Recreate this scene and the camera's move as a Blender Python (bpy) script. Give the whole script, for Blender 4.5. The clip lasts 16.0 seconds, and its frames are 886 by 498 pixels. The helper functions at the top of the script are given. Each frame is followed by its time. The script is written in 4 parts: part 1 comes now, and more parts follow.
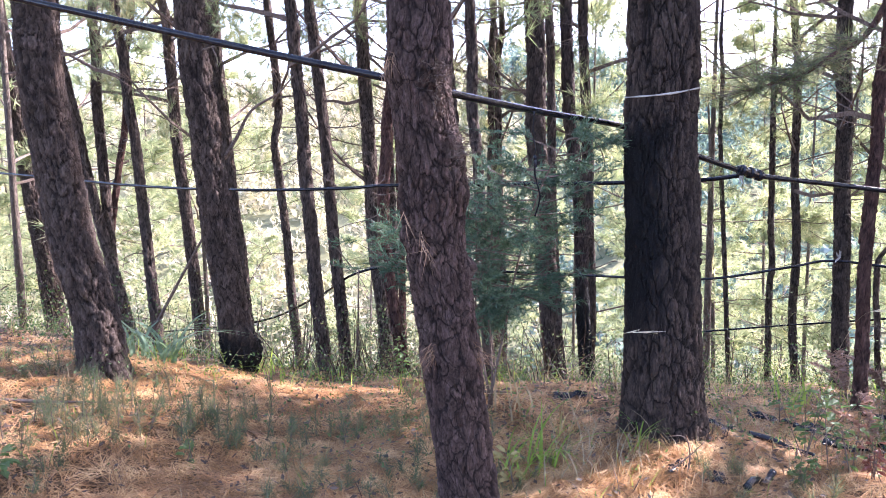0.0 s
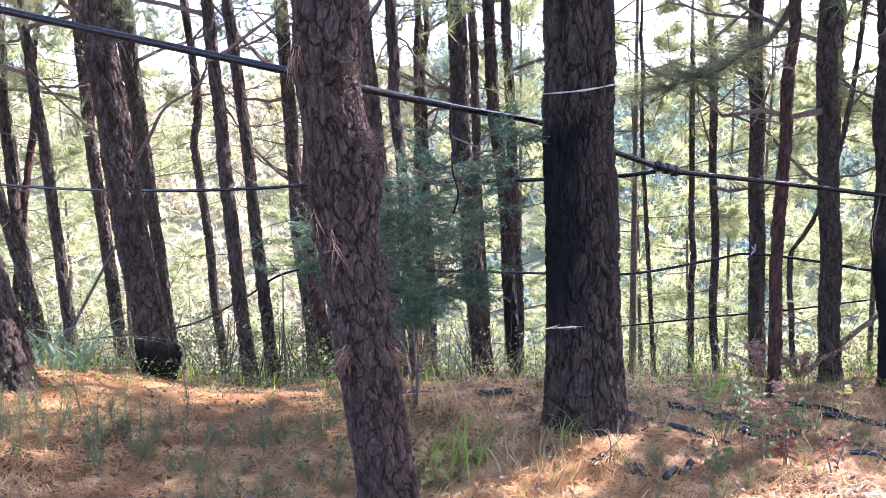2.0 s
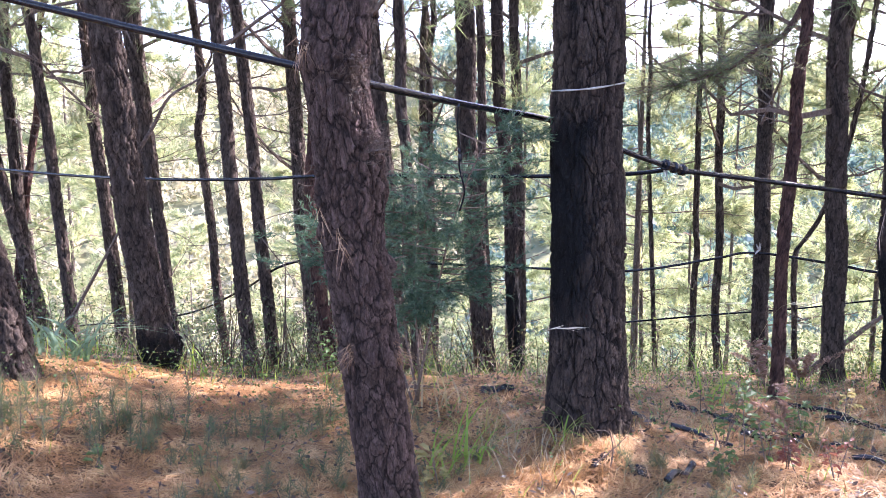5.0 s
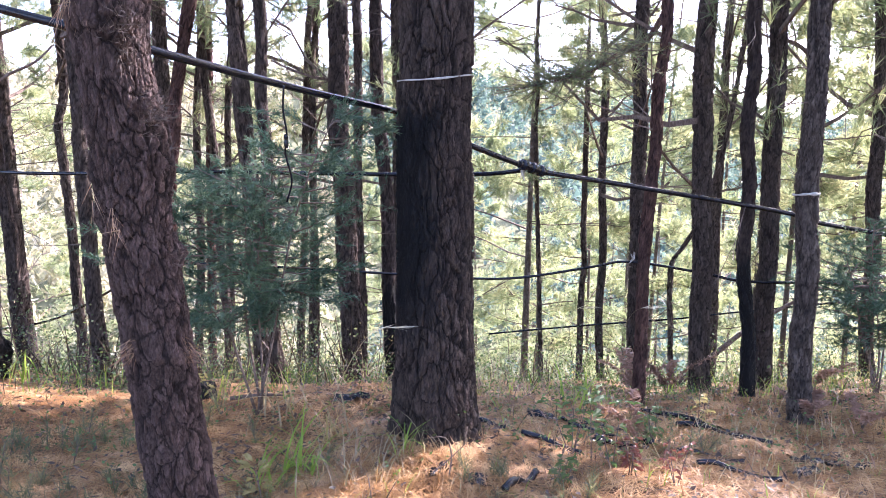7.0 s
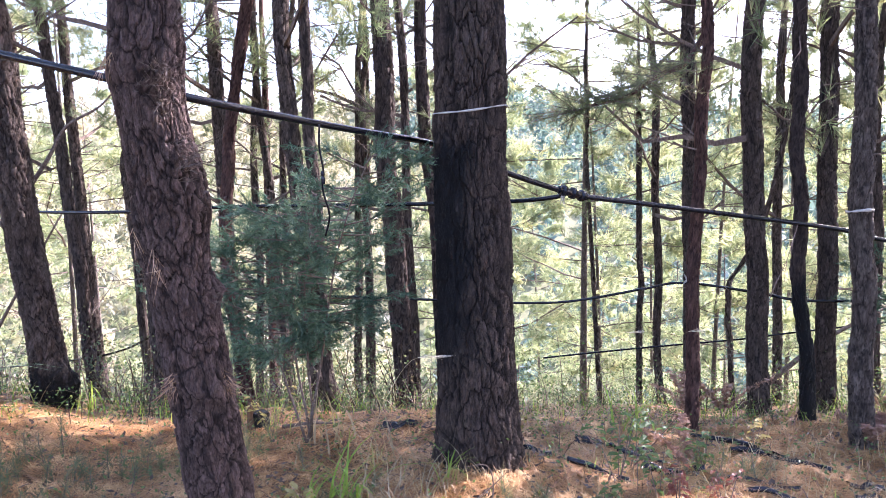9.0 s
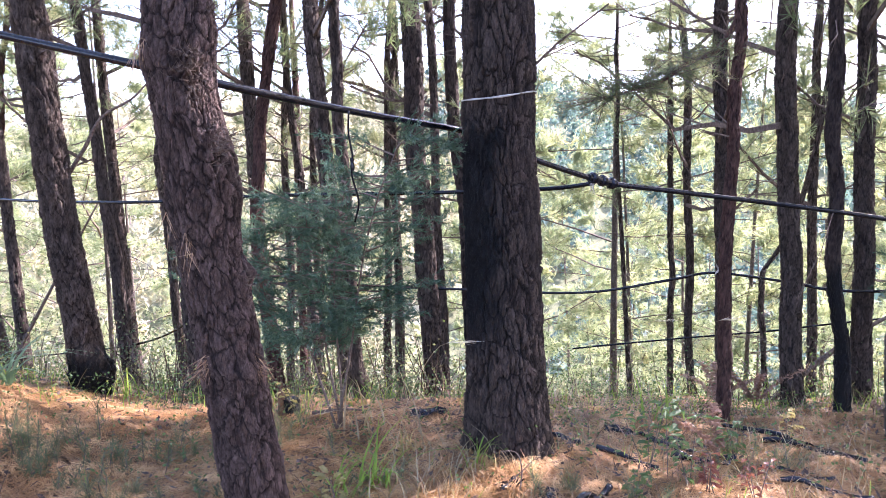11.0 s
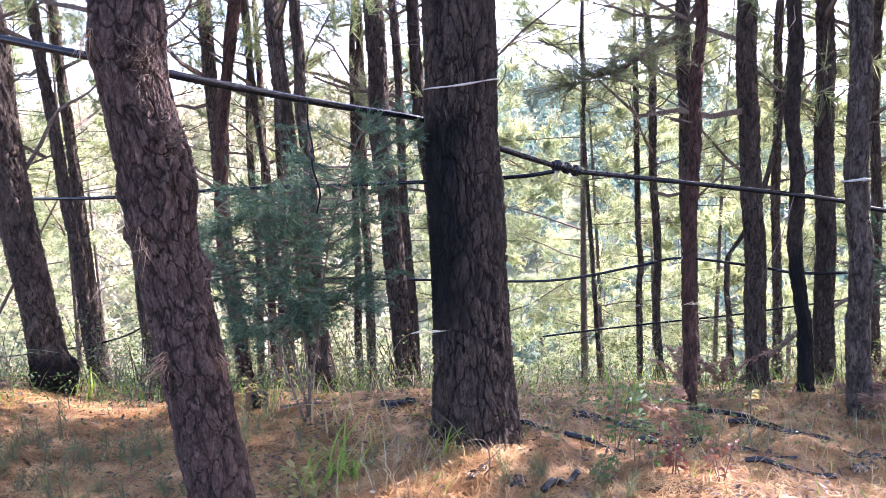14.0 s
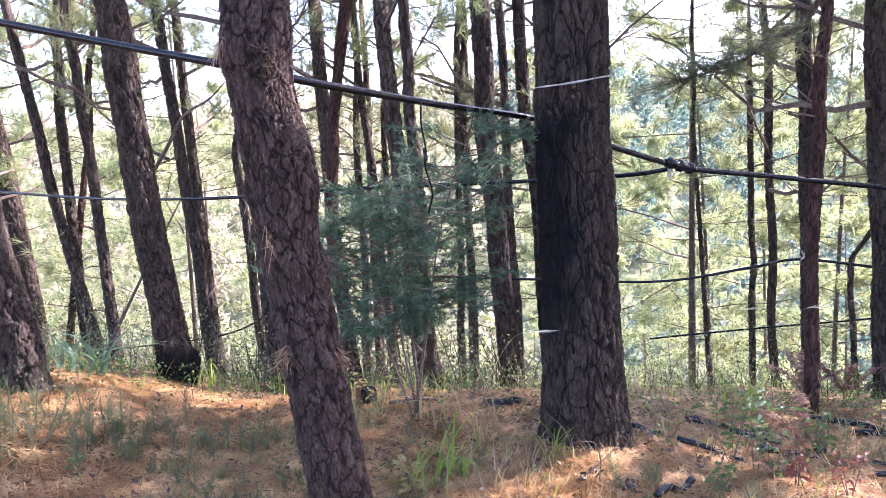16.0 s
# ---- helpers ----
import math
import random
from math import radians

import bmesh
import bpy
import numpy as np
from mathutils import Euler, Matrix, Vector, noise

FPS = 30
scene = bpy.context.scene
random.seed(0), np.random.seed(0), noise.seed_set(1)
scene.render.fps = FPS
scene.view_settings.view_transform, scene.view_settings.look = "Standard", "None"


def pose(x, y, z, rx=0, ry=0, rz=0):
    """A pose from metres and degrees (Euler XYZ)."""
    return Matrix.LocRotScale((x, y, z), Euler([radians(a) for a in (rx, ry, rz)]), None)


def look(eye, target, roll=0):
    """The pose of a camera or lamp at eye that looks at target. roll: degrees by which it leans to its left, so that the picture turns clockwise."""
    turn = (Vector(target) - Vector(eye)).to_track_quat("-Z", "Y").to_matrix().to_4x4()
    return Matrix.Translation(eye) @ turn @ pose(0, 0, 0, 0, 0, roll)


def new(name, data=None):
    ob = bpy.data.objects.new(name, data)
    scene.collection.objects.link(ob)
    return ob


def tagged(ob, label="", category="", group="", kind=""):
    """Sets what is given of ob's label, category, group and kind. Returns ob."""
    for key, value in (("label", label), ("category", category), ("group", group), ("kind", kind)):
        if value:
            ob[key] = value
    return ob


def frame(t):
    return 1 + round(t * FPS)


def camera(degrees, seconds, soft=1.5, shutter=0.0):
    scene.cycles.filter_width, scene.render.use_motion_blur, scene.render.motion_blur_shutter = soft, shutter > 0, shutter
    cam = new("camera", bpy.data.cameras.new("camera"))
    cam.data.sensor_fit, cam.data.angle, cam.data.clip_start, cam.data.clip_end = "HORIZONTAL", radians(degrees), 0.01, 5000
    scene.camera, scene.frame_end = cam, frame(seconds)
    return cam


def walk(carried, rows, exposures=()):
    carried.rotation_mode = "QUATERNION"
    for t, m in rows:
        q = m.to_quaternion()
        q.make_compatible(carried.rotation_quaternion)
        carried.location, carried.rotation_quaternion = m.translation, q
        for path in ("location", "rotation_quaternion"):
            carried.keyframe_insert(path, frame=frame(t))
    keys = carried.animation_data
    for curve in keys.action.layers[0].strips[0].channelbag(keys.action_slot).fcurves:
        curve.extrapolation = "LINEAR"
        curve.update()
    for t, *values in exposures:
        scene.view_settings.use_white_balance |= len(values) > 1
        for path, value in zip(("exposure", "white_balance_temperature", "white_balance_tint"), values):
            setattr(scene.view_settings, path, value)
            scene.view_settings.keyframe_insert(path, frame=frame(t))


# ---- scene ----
cam = camera(60.4, 16.0, 0.6)
PATH = [
    (0, (0.043, -0.124, 1.486), (0.011, 1.864, 1.263), -0.9),
    (0.5, (0.095, -0.103, 1.482), (0.185, 1.885, 1.285), -1.6),
    (1, (0.105, -0.097, 1.474), (0.215, 1.89, 1.274), -1.6),
    (1.5, (0.112, -0.083, 1.481), (0.27, 1.9, 1.274), -1.6),
    (2, (0.117, -0.075, 1.473), (0.256, 1.907, 1.246), -1.3),
    (2.5, (0.111, -0.067, 1.48), (0.187, 1.917, 1.244), -1.5),
    (3, (0.095, -0.074, 1.473), (0.109, 1.912, 1.24), -1.2),
    (3.2, (0.087, -0.075, 1.475), (0.079, 1.911, 1.238), -1.1),
    (5.3, (0.113, -0.027, 1.511), (0.321, 1.946, 1.255), -0.1),
    (5.5, (0.148, -0.012, 1.479), (0.428, 1.954, 1.236), -1),
    (6, (0.336, -0.071, 1.384), (0.553, 1.907, 1.185), -0.6),
    (6.5, (0.448, -0.014, 1.42), (0.634, 1.957, 1.137), -1),
    (7, (0.501, 0.103, 1.393), (0.848, 2.062, 1.182), 1.2),
    (7.5, (0.544, 0.071, 1.403), (0.842, 2.041, 1.224), 0.6),
    (8, (0.595, 0.057, 1.428), (0.823, 2.035, 1.242), -0.5),
    (8.5, (0.605, 0.055, 1.43), (0.8, 2.038, 1.262), -0.8),
    (9, (0.615, 0.041, 1.429), (0.797, 2.027, 1.276), -0.7),
    (9.2, (0.608, 0.04, 1.426), (0.775, 2.028, 1.281), -1.1),
    (11.3, (0.622, 0.032, 1.391), (0.725, 2.022, 1.22), -0.8),
    (11.5, (0.633, 0.034, 1.387), (0.747, 2.024, 1.218), -1),
    (12, (0.648, 0.048, 1.387), (0.779, 2.035, 1.201), -1.7),
    (12.5, (0.66, 0.062, 1.389), (0.829, 2.044, 1.181), -1.8),
    (13, (0.659, 0.057, 1.391), (0.854, 2.037, 1.189), -2),
    (13.5, (0.656, 0.057, 1.393), (0.853, 2.037, 1.197), -2),
    (14, (0.659, 0.046, 1.389), (0.834, 2.029, 1.195), -1.8),
    (14.5, (0.655, 0.04, 1.387), (0.776, 2.027, 1.193), -2.1),
    (15, (0.627, 0.036, 1.388), (0.657, 2.027, 1.197), -2),
    (15.5, (0.608, 0.044, 1.394), (0.566, 2.035, 1.204), -2),
    (16, (0.603, 0.038, 1.391), (0.521, 2.028, 1.204), -2.2),
]
walk(cam, [(t, look(eye, target, roll)) for t, eye, target, roll in PATH], [(0, 2.88, 5950, 33.0), (16, 2.88, 5950, 33.0)])

# ---- light ----
SUN_AZ, SUN_EL = 64.0, 36.0          # degrees to the right of ahead (+y), and above the horizon
world = bpy.data.worlds.new("world")
scene.world = world
world.use_nodes = True
wn = world.node_tree
sky = wn.nodes.new("ShaderNodeTexSky")
sky.sky_type, sky.sun_disc = "NISHITA", False
sky.sun_elevation, sky.sun_rotation = radians(SUN_EL), radians(SUN_AZ)
sky.air_density, sky.dust_density = 1.0, 1.5
wn.links.new(sky.outputs[0], wn.nodes["Background"].inputs["Color"])
wn.nodes["Background"].inputs["Strength"].default_value = 0.15
sun = new("sun", bpy.data.lights.new("sun", "SUN"))
sun.data.energy, sun.data.angle, sun.data.color = 3.8, radians(0.6), (1.0, 0.95, 0.87)
sun_way = Vector((math.sin(radians(SUN_AZ)) * math.cos(radians(SUN_EL)), math.cos(radians(SUN_AZ)) * math.cos(radians(SUN_EL)), math.sin(radians(SUN_EL))))
sun.matrix_world = look(sun_way * 60, (0, 0, 0))


# ---- materials ----
def material(name, rough=0.8):
    m = bpy.data.materials.new(name)
    m.use_nodes = True
    b = m.node_tree.nodes["Principled BSDF"]
    b.inputs["Roughness"].default_value = rough
    b.inputs["Specular IOR Level"].default_value = 0.3
    return m, m.node_tree.nodes, m.node_tree.links, b


def ramp_node(nt, stops):
    r = nt.nodes.new("ShaderNodeValToRGB")
    while len(r.color_ramp.elements) < len(stops):
        r.color_ramp.elements.new(0.5)
    for e, (p, c) in zip(r.color_ramp.elements, stops):
        e.position, e.color = p, (*c, 1)
    return r


def tex_coords(nt, scale=(1, 1, 1)):
    c, m = nt.nodes.new("ShaderNodeTexCoord"), nt.nodes.new("ShaderNodeMapping")
    m.inputs["Scale"].default_value = scale
    nt.links.new(c.outputs["Object"], m.inputs["Vector"])
    return m


def noise_node(nt, vec, scale, detail=6, rough=0.6):
    n = nt.nodes.new("ShaderNodeTexNoise")
    n.inputs["Scale"].default_value, n.inputs["Detail"].default_value, n.inputs["Roughness"].default_value = scale, detail, rough
    nt.links.new(vec, n.inputs["Vector"])
    return n


def mix_node(nt, fac, a, b, mode="MIX"):
    m = nt.nodes.new("ShaderNodeMix")
    m.data_type, m.blend_type = "RGBA", mode
    for sock, v in ((m.inputs[0], fac), (m.inputs[6], a), (m.inputs[7], b)):
        if isinstance(v, (int, float)):
            sock.default_value = v
        elif isinstance(v, tuple):
            sock.default_value = (*v, 1)
        else:
            nt.links.new(v, sock)
    return m.outputs[2]


def math_node(nt, op, a, b=0.0, clamp=False):
    m = nt.nodes.new("ShaderNodeMath")
    m.operation, m.use_clamp = op, clamp
    for sock, v in ((m.inputs[0], a), (m.inputs[1], b)):
        if isinstance(v, (int, float)):
            sock.default_value = v
        else:
            nt.links.new(v, sock)
    return m.outputs[0]


def bark_material(name, dark, mid, light, char=None):
    """Plated pine bark. char: (low, high, side) of a blackened zone, in metres above the base; side limits it to one flank."""
    m, n, l, b = material(name, 0.92)
    nt = m.node_tree
    v = tex_coords(nt, (1, 1, 0.32)).outputs[0]
    big = noise_node(nt, v, 9, 4)
    fine = noise_node(nt, v, 90, 10, 0.78)
    wide = noise_node(nt, tex_coords(nt).outputs[0], 2.3, 3)
    r = ramp_node(nt, [(0.3, dark), (0.5, mid), (0.72, light)])
    l.new(fine.outputs[0], r.inputs[0])
    col = mix_node(nt, big.outputs[0], mid, r.outputs[0])
    col = mix_node(nt, math_node(nt, "MULTIPLY", wide.outputs[0], 0.5), col, mix_node(nt, 0.4, col, (0.2, 0.16, 0.14)))
    warp = n.new("ShaderNodeVectorMath")
    warp.operation = "MULTIPLY_ADD"
    l.new(noise_node(nt, v, 34, 5, 0.7).outputs["Color"], warp.inputs[0])
    warp.inputs[1].default_value = (0.05, 0.05, 0.05)
    l.new(v, warp.inputs[2])
    flake, rim = n.new("ShaderNodeTexVoronoi"), n.new("ShaderNodeTexVoronoi")
    rim.feature = "DISTANCE_TO_EDGE"
    for vor in (flake, rim):
        vor.inputs["Scale"].default_value, vor.inputs["Detail"].default_value, vor.inputs["Roughness"].default_value = 58, 2.0, 0.6
        l.new(warp.outputs[0], vor.inputs["Vector"])
    tone = n.new("ShaderNodeSeparateColor")
    l.new(flake.outputs["Color"], tone.inputs[0])
    edge = math_node(nt, "MULTIPLY", rim.outputs["Distance"], 9, True)
    col = mix_node(nt, math_node(nt, "MULTIPLY", math_node(nt, "POWER", tone.outputs[0], 2.0), 0.4), col, light)
    col = mix_node(nt, math_node(nt, "MULTIPLY", tone.outputs[1], 0.3), col, dark)
    # Crack shade put into the colour of the flake edges.
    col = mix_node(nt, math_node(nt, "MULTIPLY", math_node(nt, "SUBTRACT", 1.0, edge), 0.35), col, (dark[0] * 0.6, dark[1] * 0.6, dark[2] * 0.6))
    plate = n.new("ShaderNodeAttribute")
    plate.attribute_name = "flake"
    col = mix_node(nt, math_node(nt, "MULTIPLY", math_node(nt, "POWER", plate.outputs["Fac"], 2.2), 0.95, True), col, light)
    # Furrows: darker inner bark, deepened by crack shade put into the colour.
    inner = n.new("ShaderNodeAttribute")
    inner.attribute_name = "furrow_shade"
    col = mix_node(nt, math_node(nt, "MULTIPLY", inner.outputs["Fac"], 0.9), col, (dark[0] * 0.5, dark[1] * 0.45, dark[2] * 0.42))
    info = n.new("ShaderNodeObjectInfo")
    col = mix_node(nt, math_node(nt, "MULTIPLY", info.outputs["Random"], 0.35), col, dark)
    if char:
        low, high, side = char
        c = n.new("ShaderNodeTexCoord")
        s = n.new("ShaderNodeSeparateXYZ")
        l.new(c.outputs["Object"], s.inputs[0])
        wob = math_node(nt, "MULTIPLY", math_node(nt, "SUBTRACT", noise_node(nt, tex_coords(nt, (1, 1, 0.4)).outputs[0], 11, 5).outputs[0], 0.5), 0.55)
        z = math_node(nt, "ADD", s.outputs[2], wob)
        up = math_node(nt, "MULTIPLY", math_node(nt, "SUBTRACT", high, z), 9, True)
        dn = math_node(nt, "MULTIPLY", math_node(nt, "SUBTRACT", z, low), 3, True)
        f = math_node(nt, "MULTIPLY", up, dn)
        if side is not None:
            fl = math_node(nt, "MULTIPLY", math_node(nt, "SUBTRACT", side, math_node(nt, "ADD", s.outputs[0], math_node(nt, "MULTIPLY", wob, 0.6))), 9, True)
            f = math_node(nt, "MULTIPLY", f, fl)
        col = mix_node(nt, math_node(nt, "MULTIPLY", f, 0.96), col, (0.006, 0.006, 0.007))
        rg = math_node(nt, "SUBTRACT", 0.92, math_node(nt, "MULTIPLY", f, 0.3))
        l.new(rg, b.inputs["Roughness"])
    l.new(col, b.inputs["Base Color"])
    bump = n.new("ShaderNodeBump")
    bump.inputs["Strength"].default_value, bump.inputs["Distance"].default_value = 1.0, 0.014
    h = math_node(nt, "ADD", math_node(nt, "MULTIPLY", fine.outputs[0], 1.1), big.outputs[0])
    h = math_node(nt, "ADD", h, math_node(nt, "MULTIPLY", math_node(nt, "ADD", edge, tone.outputs[2]), 0.8))
    l.new(h, bump.inputs["Height"])
    l.new(bump.outputs[0], b.inputs["Normal"])
    return m


def leaf_material(name, a, b_, c, glow=0.5, rough=0.55, clump=2.4):
    """Thin leaves or needles: three tones, part of the light passes through."""
    m, n, l, b = material(name, rough)
    nt = m.node_tree
    geo, info = n.new("ShaderNodeNewGeometry"), n.new("ShaderNodeObjectInfo")
    r = ramp_node(nt, [(0.0, a), (0.55, b_), (1.0, c)])
    patch = math_node(nt, "MULTIPLY_ADD", noise_node(nt, geo.outputs["Position"], clump, 2, 0.5).outputs[0], 3.2, True)
    patch.node.inputs[2].default_value = -1.1
    v = math_node(nt, "ADD", math_node(nt, "MULTIPLY", geo.outputs["Random Per Island"], 0.45), math_node(nt, "MULTIPLY", info.outputs["Random"], 0.15))
    v = math_node(nt, "ADD", v, math_node(nt, "MULTIPLY", patch, 0.4))
    l.new(v, r.inputs[0])
    l.new(r.outputs[0], b.inputs["Base Color"])
    t = n.new("ShaderNodeBsdfTranslucent")
    l.new(mix_node(nt, 1.0, r.outputs[0], (1.7, 1.65, 1.2), "MULTIPLY"), t.inputs["Color"])
    mx = n.new("ShaderNodeMixShader")
    mx.inputs[0].default_value = glow
    l.new(b.outputs[0], mx.inputs[1])
    l.new(t.outputs[0], mx.inputs[2])
    l.new(mx.outputs[0], n["Material Output"].inputs["Surface"])
    return m


def plain_material(name, a, b_, rough, scale=30.0, bump=0.2, coat=0.0):
    m, n, l, b = material(name, rough)
    nt = m.node_tree
    f = noise_node(nt, tex_coords(nt).outputs[0], scale, 6, 0.65)
    r = ramp_node(nt, [(0.3, a), (0.7, b_)])
    l.new(f.outputs[0], r.inputs[0])
    l.new(r.outputs[0], b.inputs["Base Color"])
    bp = n.new("ShaderNodeBump")
    bp.inputs["Strength"].default_value, bp.inputs["Distance"].default_value = bump, 0.004
    l.new(f.outputs[0], bp.inputs["Height"])
    l.new(bp.outputs[0], b.inputs["Normal"])
    return m


BARK = bark_material("pine_bark", (0.022, 0.014, 0.011), (0.1, 0.067, 0.052), (0.3, 0.225, 0.18))
BARK_NEAR = bark_material("flaky_bark", (0.02, 0.0105, 0.0085), (0.105, 0.058, 0.046), (0.29, 0.195, 0.163))
BARK_TAR = bark_material("tarred_bark", (0.012, 0.0075, 0.0058), (0.06, 0.038, 0.028), (0.215, 0.155, 0.12), (0.4, 1.66, 0.0))
BARK_BURNT = bark_material("burnt_foot_bark", (0.022, 0.014, 0.011), (0.1, 0.067, 0.053), (0.31, 0.235, 0.19), (-1.0, 0.36, None))
BARK_BURNT_HIGH = bark_material("burnt_bark", (0.02, 0.013, 0.011), (0.075, 0.048, 0.039), (0.18, 0.13, 0.11), (-1.0, 1.05, None))
BARK_RED = bark_material("red_bark", (0.035, 0.014, 0.01), (0.14, 0.06, 0.045), (0.28, 0.15, 0.115))
BARK_PALE = bark_material("resin_streaked_bark", (0.022, 0.014, 0.012), (0.088, 0.059, 0.046), (0.31, 0.25, 0.205))
# Lighter bark copy for the slope: haze and backlight put into the colour.
BARK_HAZE_LIT = bark_material("haze_lit_slope_bark", (0.05, 0.035, 0.028), (0.19, 0.14, 0.11), (0.4, 0.33, 0.27))
TWIG = plain_material("dead_twig", (0.06, 0.04, 0.03), (0.2, 0.15, 0.12), 0.9, 60)
NEEDLE = leaf_material("green_needles", (0.075, 0.108, 0.065), (0.16, 0.188, 0.115), (0.33, 0.285, 0.185), 0.57)
# Darker, browner copy of the needles, with shade put into the colour.
NEEDLE_SHADE = leaf_material("shade_darkened_needles", (0.05, 0.078, 0.048), (0.11, 0.135, 0.078), (0.27, 0.19, 0.115), 0.48)
# Paler copy of the needles: backlight and haze of the slope put into the colour.
NEEDLE_SUN_PALE = leaf_material("sun_paled_far_needles", (0.085, 0.118, 0.075), (0.225, 0.26, 0.165), (0.48, 0.44, 0.31), 0.62)
JUNIPER = leaf_material("juniper_scales", (0.02, 0.044, 0.03), (0.06, 0.112, 0.075), (0.17, 0.235, 0.15), 0.28, 0.5, 6)
GRASS = leaf_material("green_grass", (0.09, 0.165, 0.03), (0.18, 0.28, 0.05), (0.34, 0.37, 0.1), 0.5)
WEED = leaf_material("green_leaves", (0.04, 0.078, 0.032), (0.085, 0.138, 0.05), (0.2, 0.215, 0.085), 0.35)
BLUEGRASS = leaf_material("blue_green_grass", (0.07, 0.12, 0.075), (0.13, 0.2, 0.125), (0.24, 0.31, 0.2), 0.4)
YELLOW = leaf_material("yellowing_leaves", (0.15, 0.17, 0.07), (0.27, 0.24, 0.1), (0.4, 0.31, 0.15), 0.4)
STRAW = leaf_material("dry_straw", (0.15, 0.12, 0.07), (0.3, 0.24, 0.15), (0.48, 0.41, 0.29), 0.3)
PLUME = leaf_material("silver_plume", (0.4, 0.37, 0.31), (0.55, 0.52, 0.45), (0.66, 0.63, 0.57), 0.35)
FERN = leaf_material("withered_fern", (0.15, 0.08, 0.058), (0.27, 0.165, 0.128), (0.42, 0.3, 0.25), 0.3)
TUFT = leaf_material("dead_needle_tufts", (0.16, 0.09, 0.055), (0.3, 0.18, 0.11), (0.46, 0.31, 0.2), 0.15)
LITTER = leaf_material("fallen_needles", (0.05, 0.023, 0.012), (0.36, 0.19, 0.076), (0.78, 0.53, 0.27), 0.13, 0.5, 6)
REDWEED = leaf_material("withered_red_leaves", (0.06, 0.02, 0.018), (0.14, 0.05, 0.04), (0.28, 0.13, 0.09), 0.3)
DUFF = leaf_material("rotting_leaves", (0.02, 0.014, 0.011), (0.07, 0.046, 0.034), (0.17, 0.12, 0.09), 0.1)
PIPE = plain_material("black_polyethylene", (0.005, 0.0055, 0.008), (0.013, 0.014, 0.019), 0.24, 14, 0.05)
FILM = plain_material("black_plastic_film", (0.006, 0.007, 0.009), (0.016, 0.018, 0.024), 0.25, 9, 0.3)
TAPE = plain_material("white_tape", (0.24, 0.225, 0.2), (0.46, 0.44, 0.4), 0.55, 40)
PIPE.node_tree.nodes["Principled BSDF"].inputs["Specular IOR Level"].default_value = 0.3
WOOD_CUT = plain_material("weathered_cut_wood", (0.07, 0.035, 0.02), (0.19, 0.1, 0.05), 0.85, 25)

ground_mat, gn, gl, gb = material("needle_covered_soil", 0.95)
gt = ground_mat.node_tree
gv = tex_coords(gt).outputs[0]
g_big, g_mid, g_fine = noise_node(gt, gv, 1.3, 4), noise_node(gt, gv, 14, 6, 0.7), noise_node(gt, gv, 120, 4, 0.7)
soil = ramp_node(gt, [(0.3, (0.022, 0.014, 0.01)), (0.5, (0.085, 0.047, 0.026)), (0.72, (0.23, 0.138, 0.073))])
gl.new(math_node(gt, "ADD", math_node(gt, "MULTIPLY", g_mid.outputs[0], 0.5), math_node(gt, "MULTIPLY", g_fine.outputs[0], 0.5)), soil.inputs[0])
moss = ramp_node(gt, [(0.45, (0, 0, 0)), (0.7, (1, 1, 1))])
gl.new(g_big.outputs[0], moss.inputs[0])
g_sep = gn.new("ShaderNodeSeparateXYZ")
gl.new(gv, g_sep.inputs[0])
g_slope = math_node(gt, "MULTIPLY", math_node(gt, "SUBTRACT", g_sep.outputs[1], 8.5), 0.2, True)
g_near = mix_node(gt, math_node(gt, "MULTIPLY", moss.outputs[0], 0.4), soil.outputs[0], (0.1, 0.1, 0.04))
g_herbs = mix_node(gt, g_mid.outputs[0], (0.09, 0.11, 0.05), (0.22, 0.2, 0.11))
gl.new(mix_node(gt, g_slope, g_near, g_herbs), gb.inputs["Base Color"])
g_bump = gn.new("ShaderNodeBump")
g_bump.inputs["Strength"].default_value, g_bump.inputs["Distance"].default_value = 0.9, 0.02
gl.new(g_fine.outputs[0], g_bump.inputs["Height"])
gl.new(g_bump.outputs[0], gb.inputs["Normal"])

# Far foliage in two copies: haze put into the blue, sunlight into the pale.
HILL_HAZE = leaf_material("haze_blue_woods", (0.035, 0.07, 0.075), (0.09, 0.14, 0.135), (0.2, 0.25, 0.21), 0.4, 0.55, 0.25)
HILL_SUN = leaf_material("sun_paled_far_woods", (0.15, 0.15, 0.11), (0.34, 0.32, 0.24), (0.56, 0.5, 0.39), 0.45, 0.55, 0.25)


# ---- building helpers ----
def mesh(name, verts, faces, mat, smooth=False):
    me = bpy.data.meshes.new(name)
    me.from_pydata([tuple(v) for v in np.asarray(verts, float).tolist()], [], faces if isinstance(faces, list) else faces.tolist())
    me.materials.append(mat)
    if smooth:
        me.polygons.foreach_set("use_smooth", [True] * len(me.polygons))
    return me


def part(name, me, parent, label=""):
    ob = new(name, me)
    ob.parent = parent
    return tagged(ob, label)


def thing(name, at, label, category, group="", kind=""):
    ob = new(name)
    ob.location = at
    ob.empty_display_size = 0.1
    return tagged(ob, label, category, group, kind)


